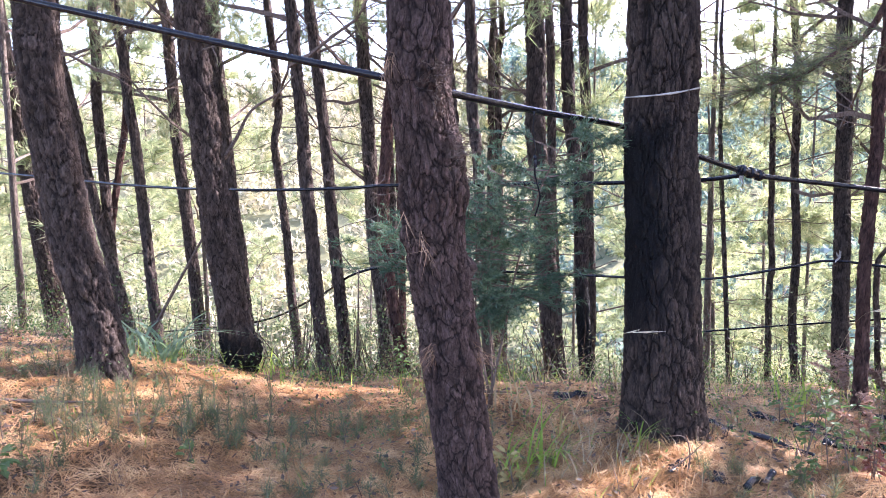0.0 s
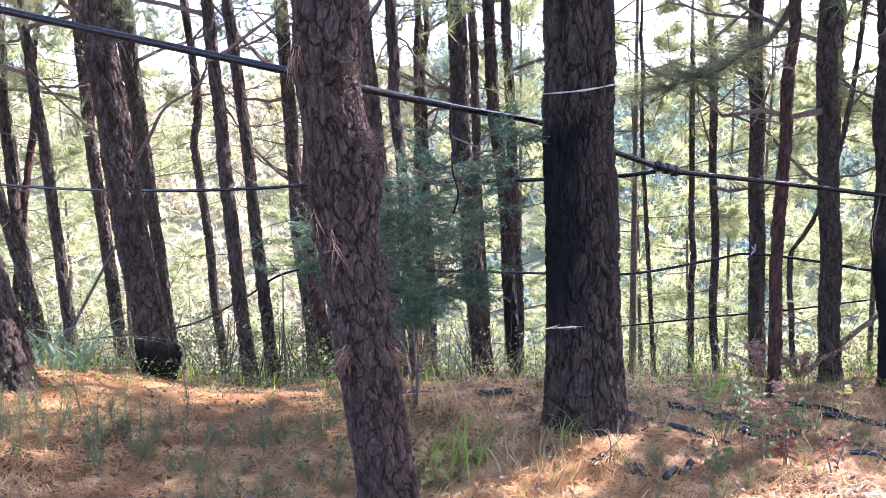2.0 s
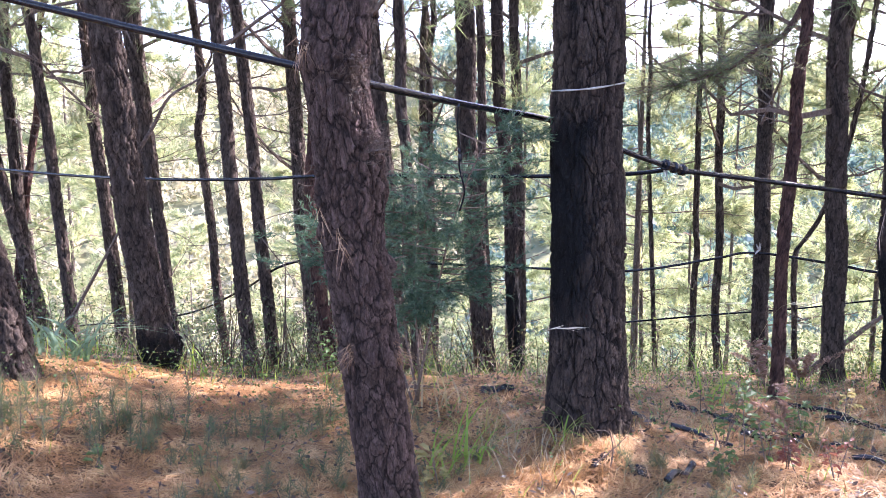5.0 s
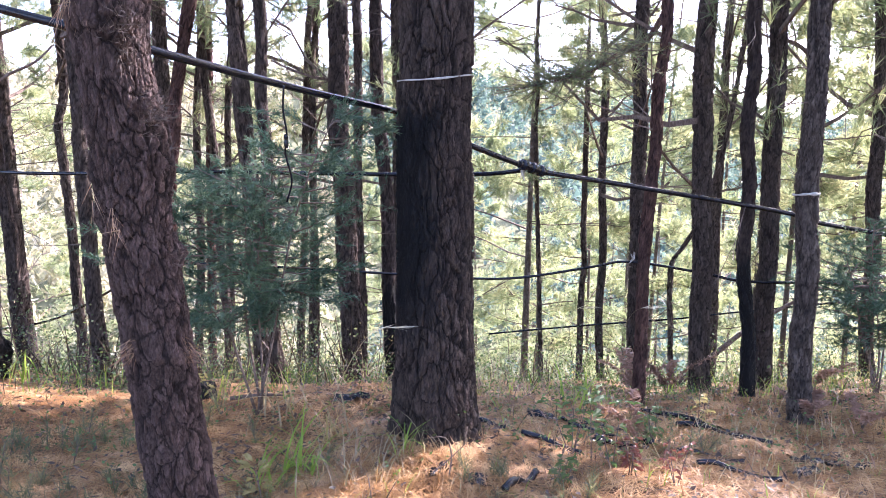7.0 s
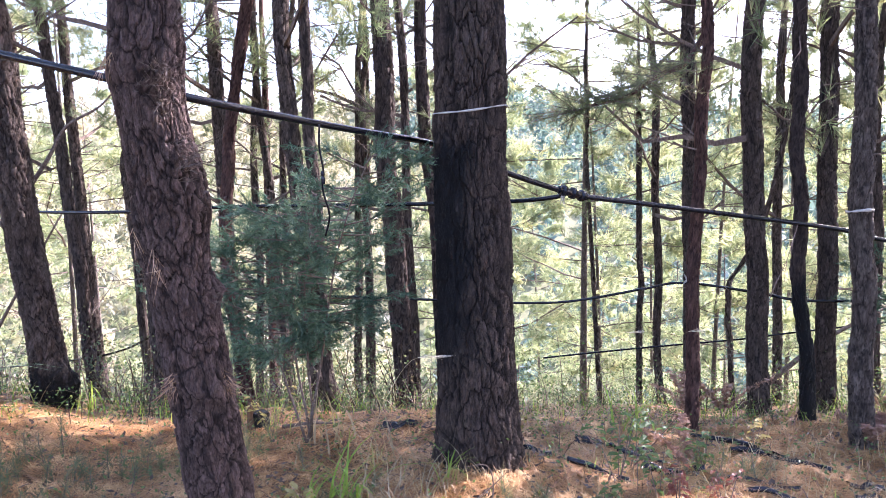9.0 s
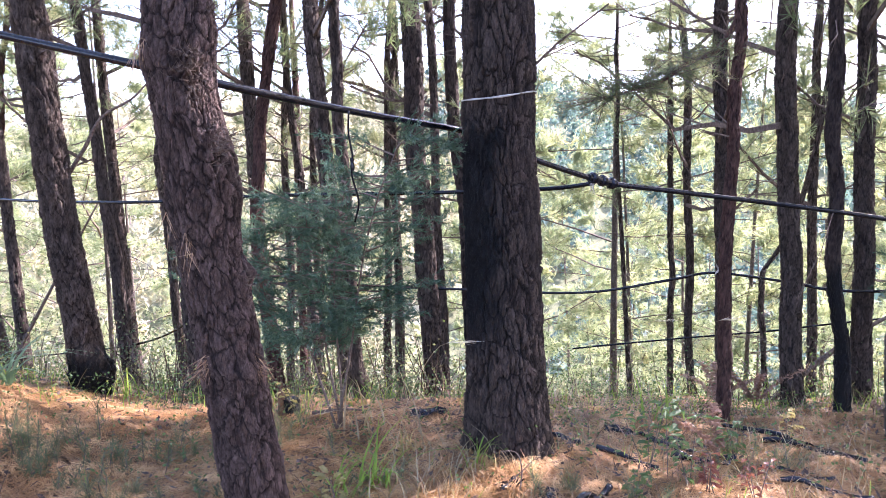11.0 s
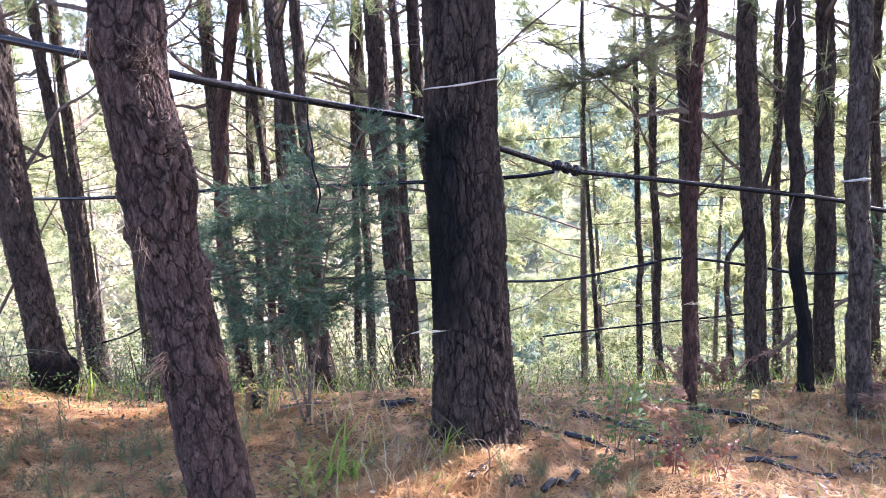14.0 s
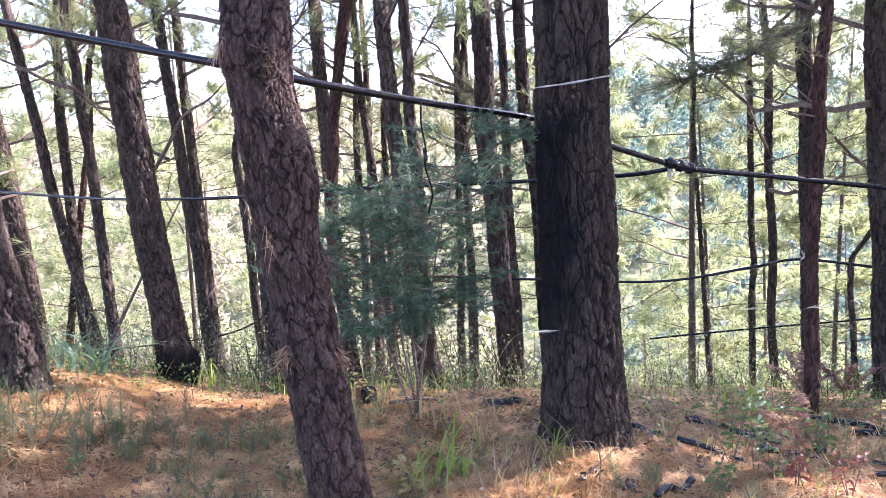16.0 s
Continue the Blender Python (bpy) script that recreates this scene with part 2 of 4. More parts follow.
def ground_z(x, y):
    """Height of the forest floor: a shoulder that falls away to a valley, with a far slope beyond."""
    x, y = np.asarray(x, float), np.asarray(y, float)
    d = np.clip(y, -50, 12) - 4.6
    d = np.where(d > 0, d, 0)
    z = -0.03 * np.clip(x, -12, 12) + 0.12 * np.clip(-x - 0.8, 0, 8) - 0.18 * d - 0.03 * d * d
    z = z - 0.5 * np.clip(y - 12, 0, 55)
    z = z + 0.34 * np.clip(y - 85, 0, 170) * (1 + 0.12 * np.sin(x * 0.021 + 1) + 0.06 * np.sin(x * 0.06))
    z = z + 0.07 * np.exp(-((x - 1.13) ** 2 + (y - 3.85) ** 2) / 0.14)
    z = z - 0.08 * np.exp(-((x - 3.2) ** 2 + (y - 5.3) ** 2) / 0.9)
    far = np.clip((np.hypot(x, y) - 8) / 30, 0, 1)
    return z + (0.022 * np.sin(2.1 * x + 1.3 * y) + 0.016 * np.sin(4.7 * x - 3.1 * y + 1) + 0.010 * np.sin(9.3 * x + 7.7 * y + 2) + 0.009 * np.sin(17 * x - 6 * y) * np.sin(15 * y + 5 * x) + 0.006 * np.sin(31 * x + 13 * y) * np.sin(27 * y - 11 * x)) * (1 - far) + far * (0.5 * np.sin(0.31 * x) * np.sin(0.27 * y + 1))


def gz(x, y):
    return float(ground_z(x, y))


def tube_rings(points, radii, sides, closed=True):
    """Verts and faces of a round bar along points."""
    pts = [Vector(p) for p in points]
    verts, faces = [], []
    side = None
    for i, p in enumerate(pts):
        way = (pts[min(i + 1, len(pts) - 1)] - pts[max(i - 1, 0)]).normalized()
        if side is None:
            side = way.orthogonal().normalized()
        side = (side - way * side.dot(way)).normalized()
        up = way.cross(side)
        for k in range(sides):
            a = 2 * math.pi * k / sides
            verts.append(p + (side * math.cos(a) + up * math.sin(a)) * radii[i])
    for i in range(len(pts) - 1):
        for k in range(sides):
            a, b = i * sides + k, i * sides + (k + 1) % sides
            faces.append((a, b, b + sides, a + sides))
    if closed:
        faces.append(tuple(reversed(range(sides))))
        faces.append(tuple(range((len(pts) - 1) * sides, len(pts) * sides)))
    return [tuple(v) for v in verts], faces


def spline(points, per=8):
    """Catmull-Rom points through the given ones."""
    p = [Vector(q) for q in points]
    p = [p[0] * 2 - p[1]] + p + [p[-1] * 2 - p[-2]]
    out = []
    for i in range(1, len(p) - 2):
        for k in range(per):
            t = k / per
            out.append(0.5 * ((2 * p[i]) + (p[i + 1] - p[i - 1]) * t + (2 * p[i - 1] - 5 * p[i] + 4 * p[i + 1] - p[i + 2]) * t * t + (3 * p[i] - p[i - 1] - 3 * p[i + 1] + p[i + 2]) * t ** 3))
    return out + [p[-2]]


class Pile:
    """Gathers loose pieces for one mesh."""

    def __init__(self):
        self.v, self.f, self.count = [], [], 0

    def add(self, verts, faces):
        self.v.append(np.asarray(verts, float).reshape(-1, 3))
        self.f += [tuple(i + self.count for i in face) for face in faces]
        self.count += len(verts)

    def tris(self, verts):
        """verts: (n, 3, 3)"""
        n = len(verts)
        self.v.append(np.asarray(verts, float).reshape(-1, 3))
        self.f += (np.arange(n * 3).reshape(n, 3) + self.count).tolist()
        self.count += n * 3

    def mesh(self, name, mat, smooth=False):
        return mesh(name, np.concatenate(self.v), self.f, mat, smooth)


def unit(a):
    return a / np.maximum(np.linalg.norm(a, axis=-1, keepdims=True), 1e-9)


def tufts(rng, at, way, n, length, width, spread=0.9):
    """Bursts of needles: at and way are (k, 3). Gives (k * n, 3, 3)."""
    k = len(at)
    d = unit(np.repeat(unit(way), n, 0) + rng.normal(0, spread * 0.55, (k * n, 3)))
    root = np.repeat(at, n, 0) - np.repeat(unit(way), n, 0) * rng.uniform(0, length * 0.7, (k * n, 1))
    ln = length * rng.uniform(0.65, 1.1, (k * n, 1))
    side = unit(np.cross(d, rng.normal(0, 1, (k * n, 3)))) * width / 2
    return np.stack([root - side, root + side, root + d * ln], 1)


def ribbon(root, way, up, length, width, bend, steps=5):
    """An arching grass blade: verts and faces."""
    root, way, up = Vector(root), Vector(way).normalized(), Vector(up).normalized()
    side = way.cross(up).normalized()
    v, f = [], []
    for i in range(steps + 1):
        t = i / steps
        c = root + up * (length * (t - bend * t * t * 0.75)) + way * (length * bend * t * t * 0.9)
        w = width * (1 - t ** 2.2) * 0.5 + 0.0004
        v += [c - side * w, c + side * w]
        if i:
            f.append((2 * i - 2, 2 * i - 1, 2 * i + 1, 2 * i))
    return [tuple(q) for q in v], f


# ---- ground ----
def spaced(lo, hi, step, reach):
    inner = list(np.arange(lo, hi + step / 2, step))
    out, s, a, b = [], step, lo, hi
    left, right = [], []
    while b < reach or a > -reach:
        s *= 1.13
        a, b = a - s, b + s
        left.append(max(a, -reach * 1.2)), right.append(min(b, reach * 1.2))
    return np.array(left[::-1] + inner + right)


gx, gy = spaced(-4.5, 6.5, 0.07, 600), spaced(0.5, 8.5, 0.07, 600)
GX, GY = np.meshgrid(np.unique(gx), np.unique(gy))
nx, ny = GX.shape[1], GX.shape[0]
idx = np.arange(nx * ny).reshape(ny, nx)
quads = np.stack([idx[:-1, :-1], idx[:-1, 1:], idx[1:, 1:], idx[1:, :-1]], -1).reshape(-1, 4)
ground = new("ground", mesh("ground", np.stack([GX, GY, ground_z(GX, GY)], -1).reshape(-1, 3), quads, ground_mat, True))
tagged(ground, "forest floor of brown soil under fallen pine needles", "ground", kind="structure")


# ---- pines ----
def axis_at(knots, z):
    """The trunk's centre at height z, gliding through the knots (x, y, z) and going on straight above."""
    zs = [k[2] for k in knots]
    if z >= zs[-1]:
        a, b = knots[-2], knots[-1]
        s = (z - b[2]) / (b[2] - a[2])
        s = s / (1 + 0.12 * s)
        return b[0] + (b[0] - a[0]) * s, b[1] + (b[1] - a[1]) * s
    i = 0
    while i < len(zs) - 2 and z > zs[i + 1]:
        i += 1
    p0, p1, p2, p3 = knots[max(i - 1, 0)], knots[i], knots[i + 1], knots[min(i + 2, len(knots) - 1)]
    t = (z - p1[2]) / (p2[2] - p1[2])
    out = []
    for c in (0, 1):
        m1 = (p2[c] - p0[c]) / max(p2[2] - p0[2], 1e-6) * (p2[2] - p1[2])
        m2 = (p3[c] - p1[c]) / max(p3[2] - p1[2], 1e-6) * (p2[2] - p1[2])
        out.append((2 * t ** 3 - 3 * t * t + 1) * p1[c] + (t ** 3 - 2 * t * t + t) * m1 + (-2 * t ** 3 + 3 * t * t) * p2[c] + (t ** 3 - t * t) * m2)
    return out[0], out[1]


def trunk_mesh(knots, radius, height, mat, sides, step, plate=(20, 8, 0.012), flare=0.35, seed=0, swell=(), burrs=(), foot=0.13, smooth=True):
    """A bark-plated trunk. plate: plates a metre round and along, and the depth of the furrows. swell: thicker
    stretches;
    burrs: (height, degrees round, reach, metres out). Furrows are darker than the weathered plates: inner bark, with
    crack shade put into the colour."""
    rng = random.Random(seed)
    base = knots[0]
    z, zs = base[2] - 0.12, []
    while z < base[2] + height:
        zs.append(z)
        z += step if z < 2.9 else max(step * 8, 0.15)
    kx, kz, deep = plate
    off = Vector((rng.uniform(0, 50), rng.uniform(0, 50), rng.uniform(0, 50)))
    verts, furrow_shade, flakes = [], [], []
    for z in zs:
        h = z - base[2]
        cx, cy = axis_at(knots, z)
        r0 = radius * (1.06 - 0.05 * h) if h < 4 else radius * 0.86 * max(0.08, 1 - (h - 4) / (height - 3.6))
        r0 -= 0.5 * deep
        for zc, reach, amount in swell:
            r0 *= 1 + amount * math.exp(-((z - zc) / reach) ** 2)
        for k in range(sides):
            a = 2 * math.pi * k / sides
            ca, sa = math.cos(a), math.sin(a)
            r = r0 * (1 + flare * math.exp(-max(h, 0) / foot) * (0.75 + 0.5 * noise.noise(Vector((ca * 1.6, sa * 1.6, 7)) + off)))
            r *= 1 + 0.07 * noise.noise(Vector((ca, sa, z * 1.5)) + off)
            q = Vector((ca * radius * kx, sa * radius * kx, z * kz)) + off
            for zb, turn, reach, out in burrs:
                da = (a - radians(turn) + math.pi) % (2 * math.pi) - math.pi
                r += out * math.exp(-((z - zb) / reach) ** 2 - (da * radius / reach) ** 2) * (1 + 0.5 * noise.noise(q * 2.2))
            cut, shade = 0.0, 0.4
            if z < 3.2:
                p = q + 0.6 * noise.noise_vector(q * 0.7) + 0.22 * noise.noise_vector(q * 2.3) + 0.08 * noise.noise_vector(q * 6.1)
                d, cells = noise.voronoi(p)
                e1 = min(1.0, (d[1] - d[0]) / (0.17 + 0.1 * noise.noise(q * 0.45)))
                e1 = min(1.0, 1.5 * e1)
                own = cells[0]
                tone = math.sin(own.x * 12.9 + own.y * 78.2 + own.z * 37.7) * 437.58
                tone -= math.floor(tone)
                tilt = (p - own).dot(Vector((math.sin(tone * 91), math.cos(tone * 91), 1.2 * math.sin(tone * 57))))
                s = Vector((p.x * 2.2, p.y * 2.2, p.z * 1.6)) + off
                d2, cells2 = noise.voronoi(s)
                e2 = min(1.0, (d2[1] - d2[0]) / 0.16)
                own = cells2[0]
                tone2 = math.sin(own.x * 12.9 + own.y * 78.2 + own.z * 37.7) * 437.58
                tone2 -= math.floor(tone2)
                d3, cells3 = noise.voronoi(Vector((p.x * 4.8, p.y * 4.8, p.z * 2.8)) + 0.5 * noise.noise_vector(q * 9) + off)
                own = cells3[0]
                tone3 = math.sin(own.x * 12.9 + own.y * 78.2 + own.z * 37.7) * 437.58
                tone3 -= math.floor(tone3)
                r += deep * (1.25 * (e1 - 0.8) + e1 * (0.6 * (tone - 0.5) + 0.15 * tilt + 0.7 * (tone2 - 0.5) + 0.5 * (tone3 - 0.5) + 0.2 * (e2 - 0.7)) + 0.35 * noise.noise(Vector((q.x * 5, q.y * 5, q.z * 1.3))) + 0.25 * noise.noise(q * 11) + 0.28 * noise.noise(q * 27))
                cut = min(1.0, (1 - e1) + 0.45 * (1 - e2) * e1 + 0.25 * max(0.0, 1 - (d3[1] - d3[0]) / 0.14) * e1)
                shade = max(0.0, 0.45 * tone2 + 0.3 * tone3 + 0.25 * tone + 0.25 * noise.noise(q * 5.3))
            furrow_shade.append(cut), flakes.append(shade)
            verts.append((cx - base[0] + r * ca, cy - base[1] + r * sa, z - base[2]))
    n = len(zs)
    faces = [(i * sides + k, i * sides + (k + 1) % sides, (i + 1) * sides + (k + 1) % sides, (i + 1) * sides + k) for i in range(n - 1) for k in range(sides)]
    faces.append(tuple(range((n - 1) * sides, n * sides)))
    me = mesh("trunk", verts, faces, mat, smooth)
    me.attributes.new("furrow_shade", "FLOAT", "POINT").data.foreach_set("value", furrow_shade)
    me.attributes.new("flake", "FLOAT", "POINT").data.foreach_set("value", flakes)
    return me


def crown_meshes(seed, limbs, height, reach, per, needle, width, mat, subs=6, burst=20, thick=0.010):
    """Limbs and needles of a pine's crown, from its foot at 0 up to height."""
    rng = np.random.default_rng(seed)
    wood, green = Pile(), Pile()
    for i in range(limbs):
        h = height * ((i + rng.uniform(0, 1)) / limbs)
        full = reach * (0.35 + 0.65 * (1 - (h / height) ** 1.6)) * rng.uniform(0.55, 1.15)
        az = rng.uniform(0, 2 * math.pi)
        out = np.array([math.cos(az), math.sin(az), 0.0])
        rise = rng.uniform(-0.12, 0.28)
        pts = [np.array([0, 0, h]) + out * full * t + np.array([0, 0, full * (rise * t + 0.16 * t * t)]) + rng.normal(0, 0.035 * full, 3) * t for t in np.linspace(0, 1, 5)]
        wood.add(*tube_rings(pts, [thick * full * (1 - 0.8 * t) + 0.004 for t in np.linspace(0, 1, 5)], 4, False))
        at, way = [], []
        for s in range(subs):
            t = rng.uniform(0.3, 1.0)
            k = min(int(t * 4), 3)
            p = pts[k] + (pts[k + 1] - pts[k]) * (t * 4 - k)
            a2 = az + rng.choice([-1, 1]) * rng.uniform(0.4, 1.3)
            sub = np.array([math.cos(a2), math.sin(a2), rng.uniform(0.0, 0.55)])
            ln = full * rng.uniform(0.18, 0.4)
            wood.add(*tube_rings([p, p + sub * ln * 0.5, p + sub * ln], [0.005, 0.0035, 0.002], 3, False))
            for q in range(per):
                u = rng.uniform(0.25, 1.05)
                at.append(p + sub * ln * u + rng.normal(0, 0.06 * full ** 0.5, 3))
                way.append(sub + rng.normal(0, 0.5, 3) + np.array([0, 0, 0.35]))
        at.append(pts[-1]), way.append(out + np.array([0, 0, 0.4]))
        green.tris(tufts(rng, np.array(at), np.array(way), burst, needle, width))
    return wood.mesh("limbs", TWIG), green.mesh("needles", mat)


CROWNS = [crown_meshes(40 + i, 15, 4.6, 1.35, 4, 0.13, 0.0055, NEEDLE) for i in range(5)]
FAR_CROWNS = [crown_meshes(60 + i, 22, 7.5, 2.0, 7, 0.2, 0.015, NEEDLE_SUN_PALE, 8, 13, 0.006) for i in range(5)]


def add_twigs(tree, seed, knots, radius, lo, hi, count):
    """Dead side branches with forks, along the trunk between two heights, each a part."""
    rng = np.random.default_rng(seed)
    b = knots[0]
    for _ in range(count):
        pile = Pile()
        z = rng.uniform(lo, hi)
        cx, cy = axis_at(knots, z)
        az = rng.uniform(0, 2 * math.pi)
        d = np.array([math.cos(az), math.sin(az), rng.uniform(-0.25, 0.35)])
        p = np.array([cx - b[0], cy - b[1], z - b[2]]) + d * radius * 0.7
        ln = rng.uniform(0.15, 0.9)
        pts = [p]
        for k in range(4):
            d = d + rng.normal(0, 0.18, 3) + np.array([0, 0, -0.03])
            pts.append(pts[-1] + unit(d) * ln / 4)
        r = rng.uniform(0.003, 0.008)
        pile.add(*tube_rings(pts, [r * (1 - 0.2 * k) for k in range(5)], 4, False))
        for k in (1, 2, 3):
            e = unit(d + rng.normal(0, 0.7, 3)) * ln * rng.uniform(0.15, 0.4)
            pile.add(*tube_rings([pts[k], pts[k] + e * 0.5, pts[k] + e + rng.normal(0, 0.01, 3)], [r * 0.5, r * 0.4, r * 0.2], 3, False))
        part("dead_branch", pile.mesh("dead_branch", TWIG), tree)


def pine(x, y, x1, z1, x2, z2, radius, height=9.0, mat=BARK, label="", seed=0, dy=0.0, crown=4.6, twigs=9, size=1.0, burrs=()):
    """A standing pine: its foot at (x, y), its centre at x1 at height z1 and at x2 at height z2, dy metres nearer the back there."""
    z0 = gz(x, y)
    knots = [(x, y, z0), (x1, y + dy * 0.5, z1), (x2, y + dy, z2)]
    rng = random.Random(seed)
    bow = 0.018 if radius < 0.05 else 0.011
    more = []
    for a, e in zip(knots[:-1], knots[1:]):
        for f in (0.33, 0.67):
            zz = a[2] + (e[2] - a[2]) * f
            px, py = axis_at(knots, zz)
            more.append((px + rng.gauss(0, bow), py + rng.gauss(0, bow), zz))
    for zz in (3.6, 4.8, 6.2, 7.8):
        if zz < height + z0 - 0.3:
            px, py = axis_at(knots, zz)
            more.append((px + rng.gauss(0, 0.08), py + rng.gauss(0, 0.08), zz))
    knots = sorted(knots + more, key=lambda k: k[2])
    tree = thing("pine_tree", (x, y, z0), label, "tree", "pines of the grove")
    sides, step = (120, 0.011) if radius > 0.1 else (72, 0.014) if radius > 0.065 else (40, 0.02)
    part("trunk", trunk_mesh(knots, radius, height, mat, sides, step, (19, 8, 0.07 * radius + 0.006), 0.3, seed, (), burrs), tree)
    if twigs:
        add_twigs(tree, seed + 5, knots, radius, z0 + 0.6, 3.2, twigs)
    wood, green = CROWNS[seed % 5]
    cx, cy = axis_at(knots, z0 + crown)
    for name, me in (("branchwork", wood), ("foliage", green)):
        ob = tagged(part(name, me, tree), kind="stuff")
        ob.location = (cx - x, cy - y, crown - 1.2)
        ob.rotation_euler = (0, 0, rng.uniform(0, 6.28))
        ob.scale = (size, size, (height + 0.4 - crown + 1.2) / 4.6)
    return tree


PLAIN = "slim pine with furrowed grey-brown bark and dead side twigs"
THICK = "stout pine with deeply furrowed grey-brown bark, on needle litter"

# The near leaning pine and the big tarred pine, with their own bark detail.
near_knots = [(0.11, 2.75, gz(0.11, 2.75)), (0.079, 2.72, 0.259), (0.039, 2.68, 0.604), (0.005, 2.64, 0.929), (-0.031, 2.60, 1.237), (-0.034, 2.57, 1.419), (-0.053, 2.53, 1.594), (-0.07, 2.51, 1.77), (-0.064, 2.50, 1.912), (-0.08, 2.46, 2.6)]
near_pine = thing("pine_tree", near_knots[0], "leaning pine with flaky red-brown bark and dead needle tufts", "tree", "pines of the grove")
burrs = ((1.42, -25, 0.1, 0.014), (1.11, 0, 0.035, 0.03), (1.55, -20, 0.06, 0.014), (0.78, -70, 0.05, 0.008), (1.80, -150, 0.05, 0.014), (1.36, 200, 0.04, 0.012), (1.22, 190, 0.03, 0.014))
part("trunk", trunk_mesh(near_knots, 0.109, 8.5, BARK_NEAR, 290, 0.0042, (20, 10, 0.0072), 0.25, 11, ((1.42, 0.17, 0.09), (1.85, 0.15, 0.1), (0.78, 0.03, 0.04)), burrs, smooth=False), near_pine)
big_knots = [(1.14, 3.82, gz(1.14, 3.82)), (1.135, 3.82, 0.245), (1.129, 3.82, 0.551), (1.114, 3.82, 1.147), (1.10, 3.82, 1.6), (1.104, 3.82, 2.005), (1.105, 3.82, 3.0)]
big_pine = thing("pine_tree", big_knots[0], "thick pine with plated bark and a tarred black flank", "tree", "pines of the grove")
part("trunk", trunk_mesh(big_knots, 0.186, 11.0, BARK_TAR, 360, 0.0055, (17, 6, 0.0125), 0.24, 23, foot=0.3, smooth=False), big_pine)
for tree, kn, crown_at, k in ((near_pine, near_knots, 4.2, 2), (big_pine, big_knots, 5.2, 4)):
    for name, me in zip(("branchwork", "foliage"), CROWNS[k]):
        ob = tagged(part(name, me, tree), kind="stuff")
        cx, cy = axis_at(kn, crown_at)
        ob.location = (cx - kn[0][0], cy - kn[0][1], crown_at - kn[0][2])
        ob.scale = (1.25, 1.25, 1.2)

# The rest of the grove: foot, then the centre at two heights, then the radius.
pine(-2.09, 4.36, -2.285, 1.43, -2.362, 2.41, 0.130, 10, BARK, THICK, 1, crown=5.0, twigs=2)
pine(-1.56, 5.30, -1.645, 1.40, -1.69, 2.57, 0.110, 10, BARK_BURNT, "stout pine with furrowed bark and a charred foot", 2, -0.3, crown=4.6, twigs=3, burrs=((0.16, -15, 0.1, 0.07), (0.28, -30, 0.05, 0.03)))
pine(-5.84, 10.9, -5.99, 0.27, -6.31, 2.73, 0.15, 10, BARK, PLAIN, 3, crown=3.7, size=0.9)
pine(-3.55, 8.20, -3.99, 1.50, -4.15, 2.47, 0.062, 9, BARK, PLAIN, 4, crown=3.7, size=0.9)
pine(-3.75, 8.30, -3.85, 1.74, -3.85, 3.20, 0.062, 9, BARK, PLAIN, 5, crown=3.8, size=0.9)
pine(-4.05, 8.35, -3.69, 1.49, -3.44, 3.19, 0.041, 7, BARK_RED, "thin red-barked pine leaning across its neighbours", 6)
pine(-2.85, 7.10, -2.97, 1.75, -3.09, 2.95, 0.054, 9, BARK, PLAIN, 7, crown=3.5, size=0.85)
pine(-2.90, 8.50, -3.08, 1.79, -3.13, 3.16, 0.070, 9, BARK, PLAIN, 8, crown=3.3, size=0.95)
pine(-1.98, 7.30, -2.15, 1.29, -2.33, 3.11, 0.059, 9, BARK, PLAIN, 9, crown=3.3, size=0.9)
pine(-2.32, 8.50, -2.48, 1.27, -2.60, 3.38, 0.063, 9, BARK, PLAIN, 10, crown=3.3, size=0.95)
pine(-1.62, 7.90, -1.81, 1.46, -1.78, 2.27, 0.048, 8, BARK, PLAIN, 11, crown=3.7, size=0.9)
pine(-1.10, 6.40, -1.23, 1.46, -1.30, 2.82, 0.060, 9, BARK, PLAIN, 12, crown=3.5, size=0.85)
pine(-0.98, 6.80, -1.10, 1.45, -1.22, 2.90, 0.056, 9, BARK, PLAIN, 13, crown=3.8, size=0.85)
pine(-0.67, 7.50, -0.79, 1.44, -0.85, 3.03, 0.074, 9, BARK, PLAIN, 14, crown=3.2, size=0.9)
pine(-0.40, 6.20, -0.55, 1.00, -0.495, 1.88, 0.054, 8, BARK_RED, "crooked pine with reddish bark and ivy at the foot", 15)
pine(0.30, 5.42, 0.22, 1.45, 0.17, 2.60, 0.044, 8, BARK, PLAIN, 16, twigs=4)
pine(0.20, 5.90, 0.03, 1.68, -0.04, 2.72, 0.068, 9, BARK, PLAIN, 17, crown=3.2, size=0.9, twigs=4)
pine(-0.28, 8.00, -0.44, 1.62, -0.55, 2.95, 0.047, 9, BARK, PLAIN, 18, crown=3.1, size=0.95)
pine(0.90, 6.25, 0.78, 1.19, 0.71, 2.75, 0.088, 10, BARK, THICK, 19, twigs=4)
pine(0.57, 8.30, 0.53, 2.32, 0.57, 3.16, 0.041, 9, BARK, PLAIN, 20, crown=3.2, size=0.95)
pine(0.97, 6.70, 0.91, 1.91, 0.88, 2.83, 0.042, 9, BARK, PLAIN, 21, crown=3.3, size=0.9)
pine(1.27, 6.85, 1.09, 1.92, 1.06, 2.86, 0.064, 9, BARK_BURNT_HIGH, "slim pine with charred lower bark", 22)
pine(1.36, 7.30, 1.31, 2.21, 1.28, 2.94, 0.055, 9, BARK, PLAIN, 23, crown=3.3, size=0.9)
pine(3.27, 8.70, 3.10, 1.49, 3.07, 2.87, 0.029, 6, BARK, "thin crooked pine sapling", 24, twigs=12)
